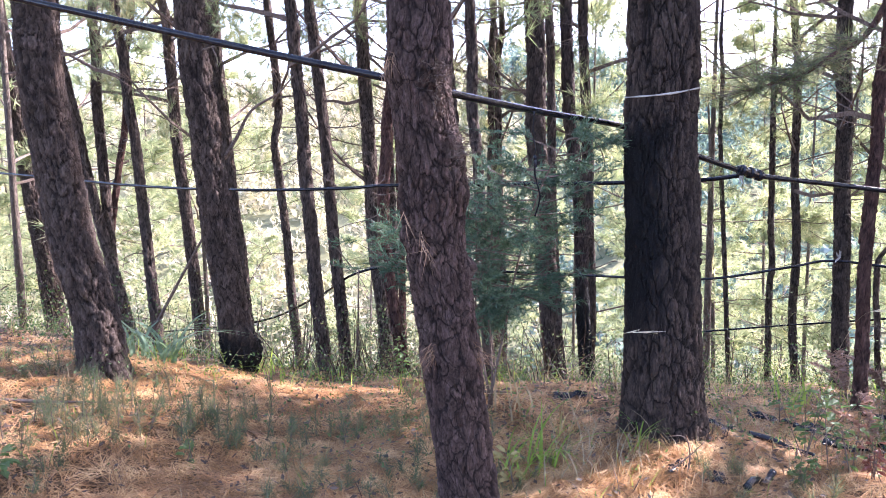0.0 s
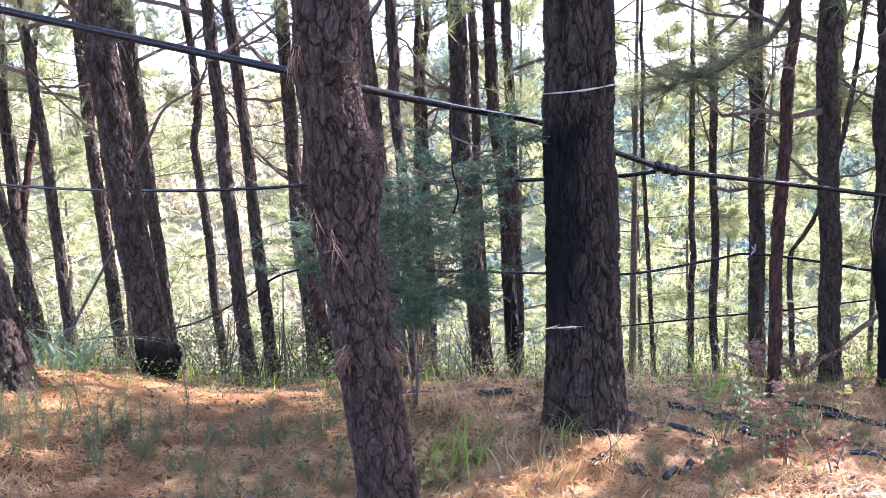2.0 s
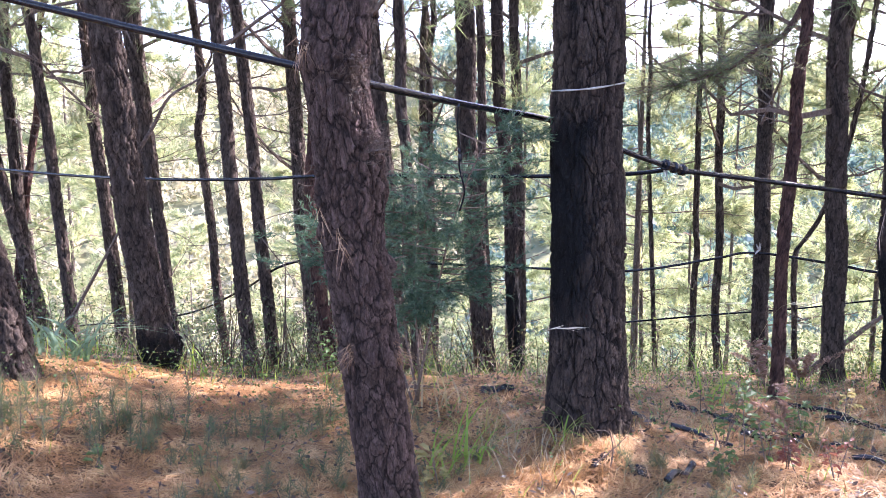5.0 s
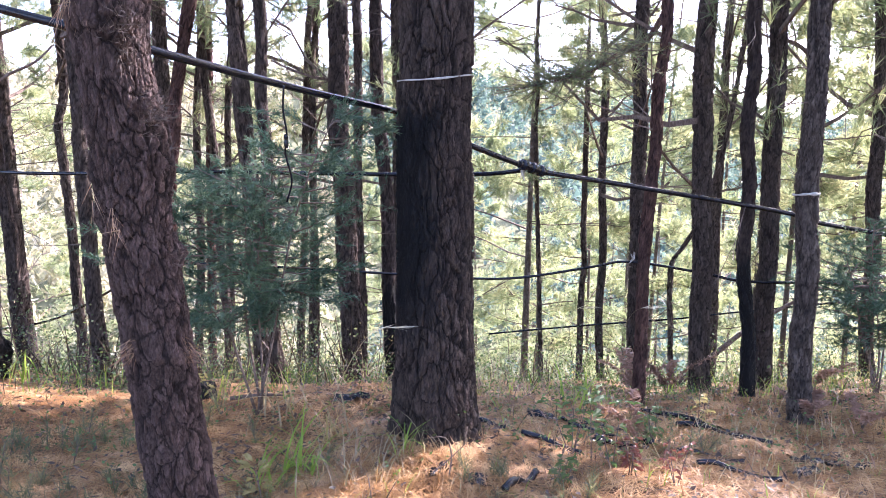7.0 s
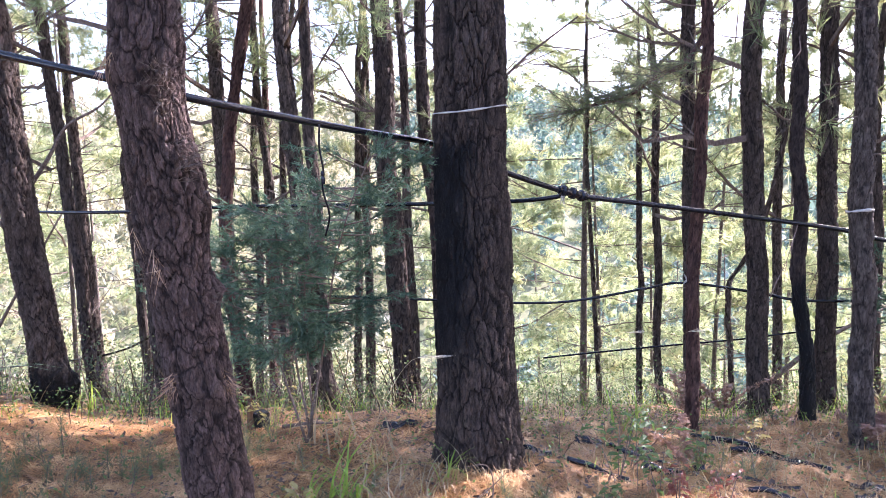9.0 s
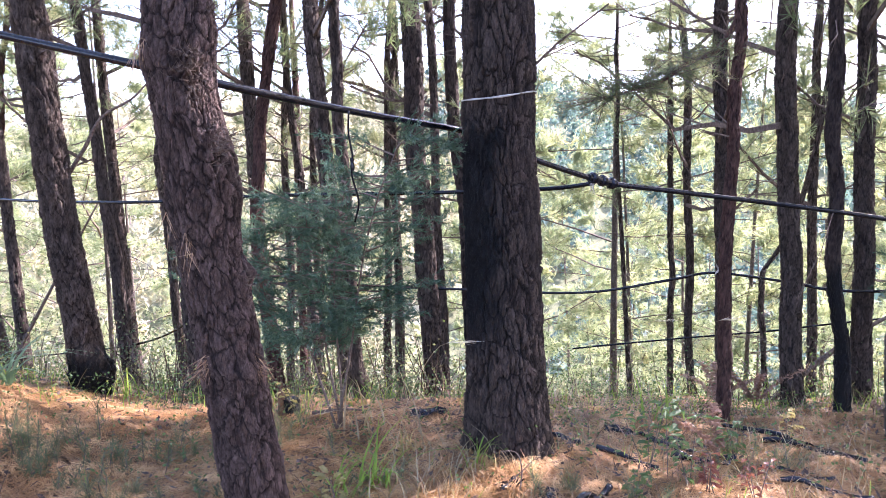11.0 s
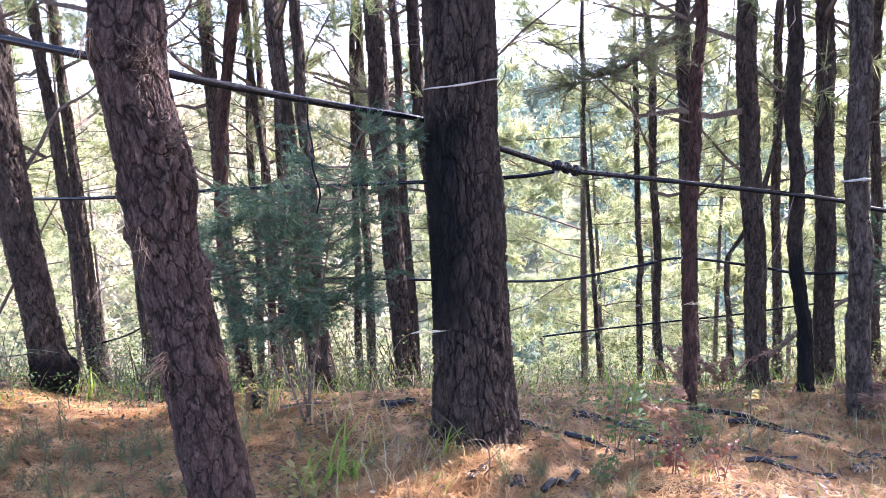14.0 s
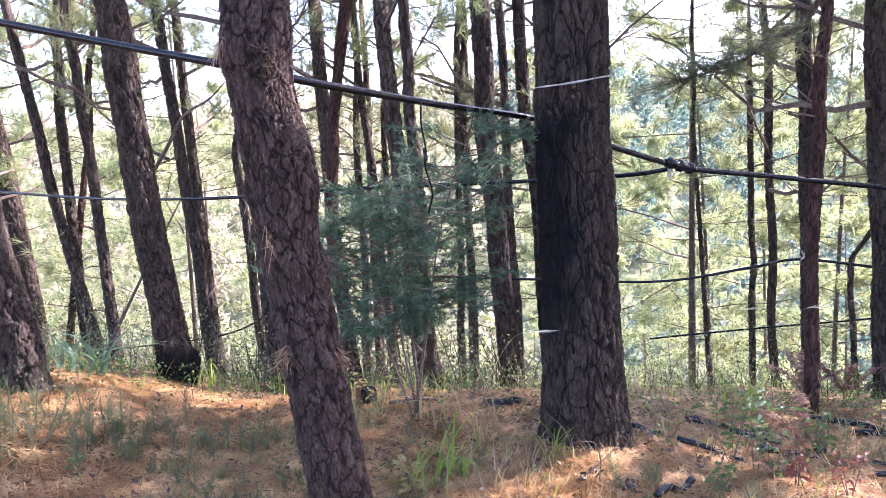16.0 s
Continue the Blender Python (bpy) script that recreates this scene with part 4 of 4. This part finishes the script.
def seedling(x, y, height, seed, label="small green pine seedlings in the litter"):
    ob = thing("pine_seedling", (x, y, gz(x, y)), label, "seedling", "pine seedlings")
    rng = np.random.default_rng(seed)
    green, wood = Pile(), Pile()
    for s in range(11):
        dx, dy = rng.normal(0, 0.19, 2)
        z = gz(x + dx, y + dy) - gz(x, y)
        h = height * rng.uniform(0.5, 1)
        top = np.array([dx + rng.normal(0, 0.03), dy + rng.normal(0, 0.03), z + h])
        root = np.array([dx, dy, z - 0.01])
        wood.add(*tube_rings([root, top], [0.003, 0.0015], 4, False))
        at = [root + (top - root) * t for t in np.linspace(0.3, 1, 6)]
        green.tris(tufts(rng, np.array(at), np.array([[0, 0, 1.0]] * 6) + rng.normal(0, 0.3, (6, 3)), 12, 0.095, 0.0028, 1.2))
    tagged(part("stemwork", wood.mesh("stems", TWIG), ob), kind="stuff")
    tagged(part("foliage", green.mesh("needles", NEEDLE_SHADE), ob), kind="stuff")


for k, (x, y, h) in enumerate(((-1.72, 3.72, 0.22), (-1.28, 3.75, 0.24), (-1.15, 3.62, 0.18), (-1.9, 3.95, 0.18), (-1.85, 2.95, 0.12), (-0.72, 3.3, 0.12), (-0.5, 3.05, 0.1), (0.2, 3.4, 0.12), (1.35, 3.2, 0.14), (2.4, 3.75, 0.16), (-2.6, 4.2, 0.2), (-1.95, 3.5, 0.24), (-1.55, 3.55, 0.2), (-0.95, 3.85, 0.16), (-0.35, 3.9, 0.16), (0.0, 4.1, 0.2), (-0.15, 3.2, 0.14))):
    seedling(x, y, h, k + 70)


def leafy_weed(x, y, height, leaves, size, mat, seed, label):
    ob = thing("leafy_weed", (x, y, gz(x, y)), label, "weed")
    rng = np.random.default_rng(seed)
    for s in range(max(1, leaves // 9)):
        lean = rng.normal(0, 0.12, 2)
        pts = [np.array([lean[0] * t * height * 2, lean[1] * t * height * 2, height * t - 0.01]) for t in (0, 0.35, 0.7, 1)]
        v, f = tube_rings(pts, [0.003, 0.0025, 0.002, 0.001], 4)
        stalk = part("stalk", mesh("stalk", v, f, TWIG), ob)
        for _ in range(9):
            t = rng.uniform(0.25, 1)
            k = min(int(t * 3), 2)
            p = pts[k] + (pts[k + 1] - pts[k]) * (t * 3 - k)
            a = rng.uniform(0, 6.283)
            d = np.array([math.cos(a), math.sin(a), rng.uniform(-0.2, 0.5)])
            ln = size * rng.uniform(0.6, 1.2)
            w = np.cross(d, [0, 0, 1.0])
            w = w / np.linalg.norm(w) * ln * 0.24
            c = p + d * ln * 0.25
            v = [c, c + d * ln * 0.35 - w, c + d * ln * 0.42 + np.array([0, 0, -0.008]), c + d * ln * 0.35 + w, c + d * ln * 0.75 - w * 0.7, c + d * ln * 0.75 + w * 0.7, c + d * ln + np.array([0, 0, -0.02])]
            part("leaf", mesh("leaf", v, [(0, 1, 2), (0, 2, 3), (1, 4, 2), (2, 5, 3), (2, 4, 6), (2, 6, 5)], mat), stalk)


leafy_weed(1.80, 3.62, 0.34, 36, 0.055, WEED, 1, "leafy green weeds among black plastic scraps")
leafy_weed(1.93, 3.42, 0.28, 27, 0.05, WEED, 2, "leafy green weeds among black plastic scraps")
leafy_weed(1.95, 3.9, 0.36, 18, 0.06, WEED, 3, "weed with broad green leaves")
leafy_weed(1.86, 3.5, 0.36, 9, 0.085, WEED, 21, "weed with broad green leaves")
leafy_weed(2.3, 3.75, 0.24, 27, 0.055, WEED, 22, "leafy green weeds among black plastic scraps")
leafy_weed(1.62, 3.3, 0.16, 27, 0.045, WEED, 23, "small green plant in the litter")
leafy_weed(2.15, 3.2, 0.22, 27, 0.04, REDWEED, 24, "reddish withered weeds in the litter")
leafy_weed(1.35, 4.15, 0.2, 18, 0.05, YELLOW, 25, "yellow-green weeds beside fallen tubes")
leafy_weed(0.31, 3.32, 0.2, 18, 0.06, YELLOW, 4, "small plant with yellowing round leaves")
leafy_weed(2.75, 4.1, 0.25, 18, 0.05, YELLOW, 5, "yellow-green weeds beside fallen tubes")
leafy_weed(-1.24, 3.3, 0.12, 9, 0.06, WEED, 6, "small green plant in the litter")
leafy_weed(-1.85, 2.85, 0.16, 18, 0.08, WEED, 7, "small green plant in the litter")
leafy_weed(0.0, 4.6, 0.3, 27, 0.05, YELLOW, 8, "yellowing weeds behind a leaning pine")
leafy_weed(-0.35, 5.1, 0.35, 36, 0.05, WEED, 9, "green ivy and weeds at a crooked pine")
leafy_weed(2.0, 3.35, 0.2, 27, 0.045, REDWEED, 10, "reddish withered weeds in the litter")


def fern(x, y, z, length, n, seed):
    ob = thing("withered_fern", (x, y, gz(x, y)), "curled pinkish-brown withered fern fronds", "fern", "withered ferns")
    rng = np.random.default_rng(seed)
    pile, stem = Pile(), Pile()
    for _ in range(n):
        a = rng.uniform(0, 6.283)
        out = np.array([math.cos(a), math.sin(a), 0])
        pts = [np.array([0, 0, z * t]) + out * length * t * t + np.array([0, 0, -0.12 * length * t ** 4]) for t in np.linspace(0, 1, 8)]
        stem.add(*tube_rings(pts, [0.003 * (1.1 - t) for t in np.linspace(0, 1, 8)], 4, False))
        at, way = [], []
        for t in np.linspace(0.35, 1, 26):
            k = min(int(t * 7), 6)
            p = pts[k] + (pts[k + 1] - pts[k]) * (t * 7 - k)
            for s in (-1, 1):
                at.append(p), way.append(np.cross(out, [0, 0, s]) + rng.normal(0, 0.3, 3))
        pile.tris(tufts(rng, np.array(at), np.array(way), 3, 0.05 * (1 + 0.3 * rng.uniform()), 0.012, 0.5))
    tagged(part("stemwork", stem.mesh("stems", TWIG), ob), kind="stuff")
    part("fronds", pile.mesh("fronds", FERN), ob)


fern(3.05, 5.1, 0.42, 0.32, 5, 1)
fern(2.85, 5.25, 0.36, 0.28, 4, 2)
fern(3.5, 4.18, 0.22, 0.16, 6, 3)
fern(4.6, 5.6, 0.3, 0.3, 6, 4)
fern(3.75, 4.0, 0.2, 0.2, 4, 5)
fern(2.2, 3.72, 0.3, 0.24, 2, 6)

# Dead needle tufts caught on the near trunk, and twigs.
tuft_rng = np.random.default_rng(17)
for x, y, z, n, ln, way in ((-0.15, 2.42, 1.80, 30, 0.12, (-0.1, -0.5, -1)), (0.0, 2.385, 1.77, 260, 0.06, (0.3, -1, 0)), (0.065, 2.43, 1.53, 200, 0.055, (0.8, -0.7, 0.2)), (-0.055, 2.475, 1.22, 26, 0.12, (0.15, -0.4, -1)), (0.085, 2.5, 1.42, 50, 0.05, (1, -0.4, 0)), (0.125, 2.60, 0.78, 70, 0.08, (0.7, -0.5, -0.6)), (-0.06, 2.55, 0.79, 50, 0.08, (-0.5, -0.6, -0.7)), (0.105, 2.57, 1.10, 50, 0.04, (1, -0.3, 0)), (0.06, 2.43, 1.93, 40, 0.05, (1, -0.3, 0.4)), (0.02, 2.385, 1.70, 120, 0.055, (0.4, -1, -0.3))):
    pl = Pile()
    k = max(1, n // 6)
    at = tuft_rng.normal(0, 0.018 if n < 100 else 0.028, (k, 3)) * [1, 0.35, 1]
    pl.tris(tufts(tuft_rng, at, np.array([way] * k, float), 6, ln, 0.0028, 0.7))
    ob = thing("needle_tuft", (x, y, z), "dead brown needle tuft stuck to flaky bark", "needles", "dead needle tufts")
    part("needles", pl.mesh("needles", TUFT if ln > 0.06 else TWIG), ob)


def stick(points, radius, label):
    ob = thing("twig", points[0], label, "twig")
    o = Vector(points[0])
    pts = spline([Vector(p) - o for p in points], 4)
    v, f = tube_rings(pts, [radius * (1 - 0.7 * i / len(pts)) for i in range(len(pts))], 6)
    part("stick", mesh("stick", v, f, TWIG, True), ob)


stick([(-2.4, 3.75, gz(-2.4, 3.75) + 0.02), (-2.1, 3.8, gz(-2.1, 3.8) + 0.05), (-1.8, 3.9, gz(-1.8, 3.9) + 0.03)], 0.012, "dead branch lying on the needles")
stick([(1.02, 3.36, gz(1.02, 3.36)), (1.12, 3.33, 0.1), (1.2, 3.34, 0.17)], 0.004, "thin red-brown twig at the big trunk")
stick([(1.12, 3.33, gz(1.12, 3.33)), (1.13, 3.33, 0.12), (1.1, 3.33, 0.2), (1.0, 3.3, 0.21)], 0.004, "thin red-brown twig at the big trunk")
stick([(-0.84, 6.62, gz(-0.84, 6.62)), (-0.84, 6.6, 0.0), (-0.82, 6.58, 0.56)], 0.014, "thin upright stake that carries a tube")
stick([(0.05, 4.6, gz(0.05, 4.6) + 0.03), (0.25, 4.55, gz(0.25, 4.55) + 0.04), (0.4, 4.6, gz(0.4, 4.6) + 0.02)], 0.014, "dead branch lying on the needles")
stick([(-1.62, 5.3, 1.5), (-1.5, 5.3, 1.68), (-1.38, 5.3, 1.88), (-1.2, 5.35, 2.0), (-1.1, 5.4, 2.12)], 0.016, "dead forked branch stub on a charred pine")
stick([(-2.95, 6.95, gz(-2.95, 6.95)), (-2.45, 6.8, 0.55), (-1.95, 6.65, 1.3)], 0.02, "fallen dead branch leaning between trunks")
stick([(3.85, 6.6, gz(3.85, 6.6)), (4.6, 6.5, 0.0), (5.2, 6.4, 0.35)], 0.03, "fallen dead branch leaning behind pines")

stump_knots = [(-0.10, 4.75, gz(-0.10, 4.75)), (-0.11, 4.75, 0.12), (-0.13, 4.75, 0.24)]
stump = thing("stump", stump_knots[0], "short burnt stump with orange-brown broken wood", "stump")
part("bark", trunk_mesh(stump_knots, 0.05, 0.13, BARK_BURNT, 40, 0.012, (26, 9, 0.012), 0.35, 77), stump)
v, f = tube_rings([(-0.045, -0.03, -0.03), (-0.055, -0.03, 0.08), (-0.06, -0.02, 0.17), (-0.05, -0.01, 0.22)], [0.03, 0.025, 0.016, 0.004], 7)
part("broken_wood", mesh("broken_wood", v, f, WOOD_CUT), stump)

# A drooping limb of the red pine.
limb = thing("pine_limb", (2.8, 4.88, 2.46), "drooping pine limb with browning needles", "branch")
lo = Vector((2.8, 4.88, 2.46))
limb_pts = spline([Vector(p) - lo for p in ((2.8, 4.88, 2.46), (2.70, 4.84, 2.31), (2.585, 4.8, 2.2), (2.394, 4.7, 2.12), (2.2, 4.65, 2.0), (2.035, 4.6, 1.95), (1.85, 4.6, 1.9))], 4)
v, f = tube_rings(limb_pts, [0.024 * (1 - 0.85 * i / len(limb_pts)) for i in range(len(limb_pts))], 7)
part("bough", mesh("bough", v, f, BARK_RED, True), limb)
lrng = np.random.default_rng(31)
lw, lg = Pile(), Pile()
for i in range(85):
    p = np.array(limb_pts[lrng.integers(7, len(limb_pts))])
    d = np.array([-0.35 + lrng.normal(0, 0.5), lrng.normal(0, 0.7), lrng.normal(-0.1, 0.35)])
    ln = lrng.uniform(0.1, 0.42)
    lw.add(*tube_rings([p, p + unit(d) * ln * 0.5, p + unit(d) * ln], [0.004, 0.003, 0.002], 3, False))
    q = np.linspace(0.3, 1, 5)[:, None]
    at = p + unit(d) * ln * q
    lg.tris(tufts(lrng, at, np.array([d] * 5) + lrng.normal(0, 0.4, (5, 3)), 13, 0.1, 0.0024))
tagged(part("branchwork", lw.mesh("twigs", TWIG), limb), kind="stuff")
tagged(part("foliage", lg.mesh("needles", NEEDLE_SHADE), limb), kind="stuff")


# ---- litter and low growth that nobody could count ----
lit_rng = np.random.default_rng(21)


def litter(n, x0, x1, y0, y1, length, width, name, label):
    x, y = lit_rng.uniform(x0, x1, n), lit_rng.uniform(y0, y1, n)
    patch = np.sin(1.7 * x + 0.6 * y) + np.sin(2.3 * y - 1.1 * x + 1.0)
    keep = lit_rng.uniform(-2.6, 2.0, n) < patch + 0.9
    x, y = x[keep], y[keep]
    n = len(x)
    a = lit_rng.uniform(0, 2 * math.pi, n)
    out = []
    for s in (-1, 1):
        b = a + s * lit_rng.uniform(0.04, 0.22, n)
        ln = length * lit_rng.uniform(0.6, 1.15, n)
        tip = np.stack([x + np.cos(b) * ln, y + np.sin(b) * ln], -1)
        z0 = ground_z(x, y) + lit_rng.uniform(0.0, 0.03, n)
        z1 = ground_z(tip[:, 0], tip[:, 1]) + lit_rng.uniform(0.0, 0.045, n)
        side = np.stack([-np.sin(b), np.cos(b)], -1) * width / 2
        out.append(np.stack([np.stack([x - side[:, 0], y - side[:, 1], z0], -1), np.stack([x + side[:, 0], y + side[:, 1], z0 + 0.001], -1), np.concatenate([tip, z1[:, None]], -1)], 1))
    pile = Pile()
    pile.tris(np.concatenate(out))
    ob = new(name, pile.mesh(name, LITTER))
    tagged(ob, label, "litter", kind="stuff")


litter(165000, -3.2, 4.6, 1.7, 5.4, 0.125, 0.0048, "pine_needle_litter", "orange-brown fallen pine needles covering the ground")
litter(22000, -5.5, 7.0, 5.2, 8.5, 0.14, 0.007, "pine_needle_litter", "orange-brown fallen pine needles covering the ground")
for n, x0, x1, y0, y1 in ((60000, -9.0, 10.0, -7.0, 1.75), (16000, -9.0, -3.15, 1.7, 5.3), (16000, 4.55, 10.0, 1.7, 5.3)):
    litter(n, x0, x1, y0, y1, 0.14, 0.008, "pine_needle_litter", "orange-brown fallen pine needles covering the ground")


def stalks(n, x0, x1, y0, y1, height, width, mat, name, label, seed, weight=None):
    rng = np.random.default_rng(seed)
    pile = Pile()
    x, y = rng.uniform(x0, x1, n), rng.uniform(y0, y1, n)
    patch = np.sin(2.9 * x + 1.6 * y + seed) + np.sin(2.3 * y - 2.1 * x + seed)
    keep = rng.uniform(-2, 2, n) < patch
    if weight is not None:
        keep &= rng.uniform(0, 1, n) < weight(x, y)
    x, y = x[keep], y[keep]
    z = ground_z(x, y)
    for i in range(len(x)):
        a = rng.uniform(0, 6.283)
        pile.add(*ribbon((x[i], y[i], z[i] - 0.01), (math.cos(a), math.sin(a), 0), (rng.normal(0, 0.25), rng.normal(0, 0.25), 1), height * rng.uniform(0.4, 1.2), width, rng.uniform(0.1, 0.9), 4))
    ob = new(name, pile.mesh(name, mat))
    tagged(ob, label, "grass", kind="stuff")


def right_side(x, y):
    return np.clip((x + 0.2) / 1.5, 0.1, 1)


stalks(5200, -3.0, 4.8, 2.2, 5.4, 0.17, 0.0035, STRAW, "dry_grass", "thin straw-coloured grass standing in the litter", 1, right_side)
stalks(2600, -3.0, 4.8, 2.2, 5.6, 0.15, 0.004, GRASS, "thin_grass", "thin green grass standing in the litter", 2, right_side)
stalks(2600, -3.0, 4.8, 2.2, 4.6, 0.13, 0.0035, LITTER, "dry_grass", "orange dry blades standing in the litter", 31)
stalks(1500, 1.0, 4.9, 3.3, 5.8, 0.26, 0.0026, STRAW, "dry_grass", "thin dry stalks standing beside the tubes", 5)
stalks(1000, -3.2, 4.9, 4.4, 5.8, 0.26, 0.0045, GRASS, "thin_grass", "thin green grass near the slope's edge", 6)
stalks(900, -6.0, 7.5, 5.0, 9.5, 0.36, 0.006, GRASS, "thin_grass", "green grass along the edge of the slope", 3)
stalks(2000, -6.0, 7.5, 5.0, 9.5, 0.45, 0.005, STRAW, "dry_grass", "straw-coloured grass along the edge of the slope", 4)


def low_leaves(n, x0, x1, y0, y1, height, size, mat, seed, name, label):
    rng = np.random.default_rng(seed)
    m = max(1, n // 40)
    cx, cy = rng.uniform(x0, x1, m), rng.uniform(y0, y1, m)
    pick = rng.integers(0, m, n)
    x, y = cx[pick] + rng.normal(0, 0.25, n), cy[pick] + rng.normal(0, 0.25, n)
    c = np.stack([x, y, ground_z(x, y) + rng.uniform(0.03, 1, n) * height * (0.5 + 0.5 * np.sin(cx[pick] * 7))], -1)
    d = unit(rng.normal(0, 1, (n, 3)) * [1, 1, 0.6])
    w = unit(np.cross(d, rng.normal(0, 1, (n, 3)))) * size * 0.28
    ln = d * size * rng.uniform(0.6, 1.2, (n, 1))
    v = np.stack([c, c + ln * 0.45 - w, c + ln, c + ln * 0.45 + w], 1).reshape(-1, 3)
    f = np.arange(n * 4).reshape(n, 4)
    tagged(new(name, mesh(name, v, f, mat)), label, "undergrowth", kind="stuff")


low_leaves(34000, -7.0, 8.0, 5.2, 11.0, 0.6, 0.03, WEED, 5, "undergrowth", "low green leafy undergrowth along the slope's edge")
low_leaves(7000, -7.0, 8.0, 5.8, 11.5, 0.45, 0.032, YELLOW, 6, "undergrowth", "yellow-green leafy undergrowth along the slope's edge")
low_leaves(9000, -3.0, 5.0, 3.5, 5.8, 0.24, 0.024, WEED, 9, "undergrowth", "small green weeds scattered over the litter")
stalks(900, 0.6, 5.0, 3.3, 5.8, 0.2, 0.005, FERN, "withered_weeds", "withered reddish weeds scattered over the litter", 10)
# Shrubs in the paled needle colour, which carries the slope's sunlight.
low_leaves(30000, -16.0, 18.0, 11.0, 24.0, 2.2, 0.09, NEEDLE_SUN_PALE, 7, "undergrowth", "shrubs down the slope, sunlight put into their pale green")


def debris(n, x0, x1, y0, y1, size, mat, seed, name, label):
    """Flat scraps of rotting leaf and bark on the ground."""
    rng = np.random.default_rng(seed)
    m = n // 14
    pick = rng.integers(0, m, n)
    x, y = rng.uniform(x0, x1, m)[pick] + rng.normal(0, 0.09, n), rng.uniform(y0, y1, m)[pick] + rng.normal(0, 0.09, n)
    p = np.stack([x, y, ground_z(x, y) + rng.uniform(0.012, 0.05, n)], -1)
    a = rng.uniform(0, 6.283, n)
    d = np.stack([np.cos(a), np.sin(a), rng.normal(0, 0.3, n)], -1) * size * rng.uniform(0.4, 1.3, (n, 1))
    w = np.stack([-np.sin(a), np.cos(a), rng.normal(0, 0.3, n)], -1) * size * rng.uniform(0.2, 0.5, (n, 1))
    v = np.stack([p - d, p - w, p + d, p + w], 1).reshape(-1, 3)
    tagged(new(name, mesh(name, v, np.arange(n * 4).reshape(n, 4), mat)), label, "litter", kind="stuff")


debris(9000, -3.2, 4.8, 2.0, 5.6, 0.022, DUFF, 12, "leaf_scraps", "dark rotting leaves and bark scraps among the needles")
stalks(1100, 0.65, 1.75, 3.15, 3.75, 0.13, 0.003, LITTER, "dry_grass", "dry straw and needles heaped round the big trunk", 19)
stalks(1500, -3.2, 4.9, 2.2, 5.6, 0.2, 0.004, DUFF, "dead_twigs", "dark thin dead twigs standing in the litter", 15)
stalks(1500, -7.0, 8.0, 5.6, 10.5, 0.75, 0.006, DUFF, "dead_brush", "dark dead brush along the slope's edge", 16)
stalks(900, -7.0, 8.0, 6.0, 10.5, 0.9, 0.006, TWIG, "dead_brush", "grey-brown dead brush along the slope's edge", 17)
low_leaves(14000, -7.5, 8.0, 6.4, 11.0, 1.1, 0.03, NEEDLE_SHADE, 18, "undergrowth", "dark green shrubs along the slope's edge")
low_leaves(9000, -1.6, 1.0, 5.6, 8.0, 0.75, 0.03, NEEDLE_SHADE, 33, "undergrowth", "dark green shrubs behind the juniper")
stalks(500, -1.6, 1.0, 5.4, 7.8, 0.9, 0.008, DUFF, "dead_brush", "dark dead brush behind the juniper", 34)
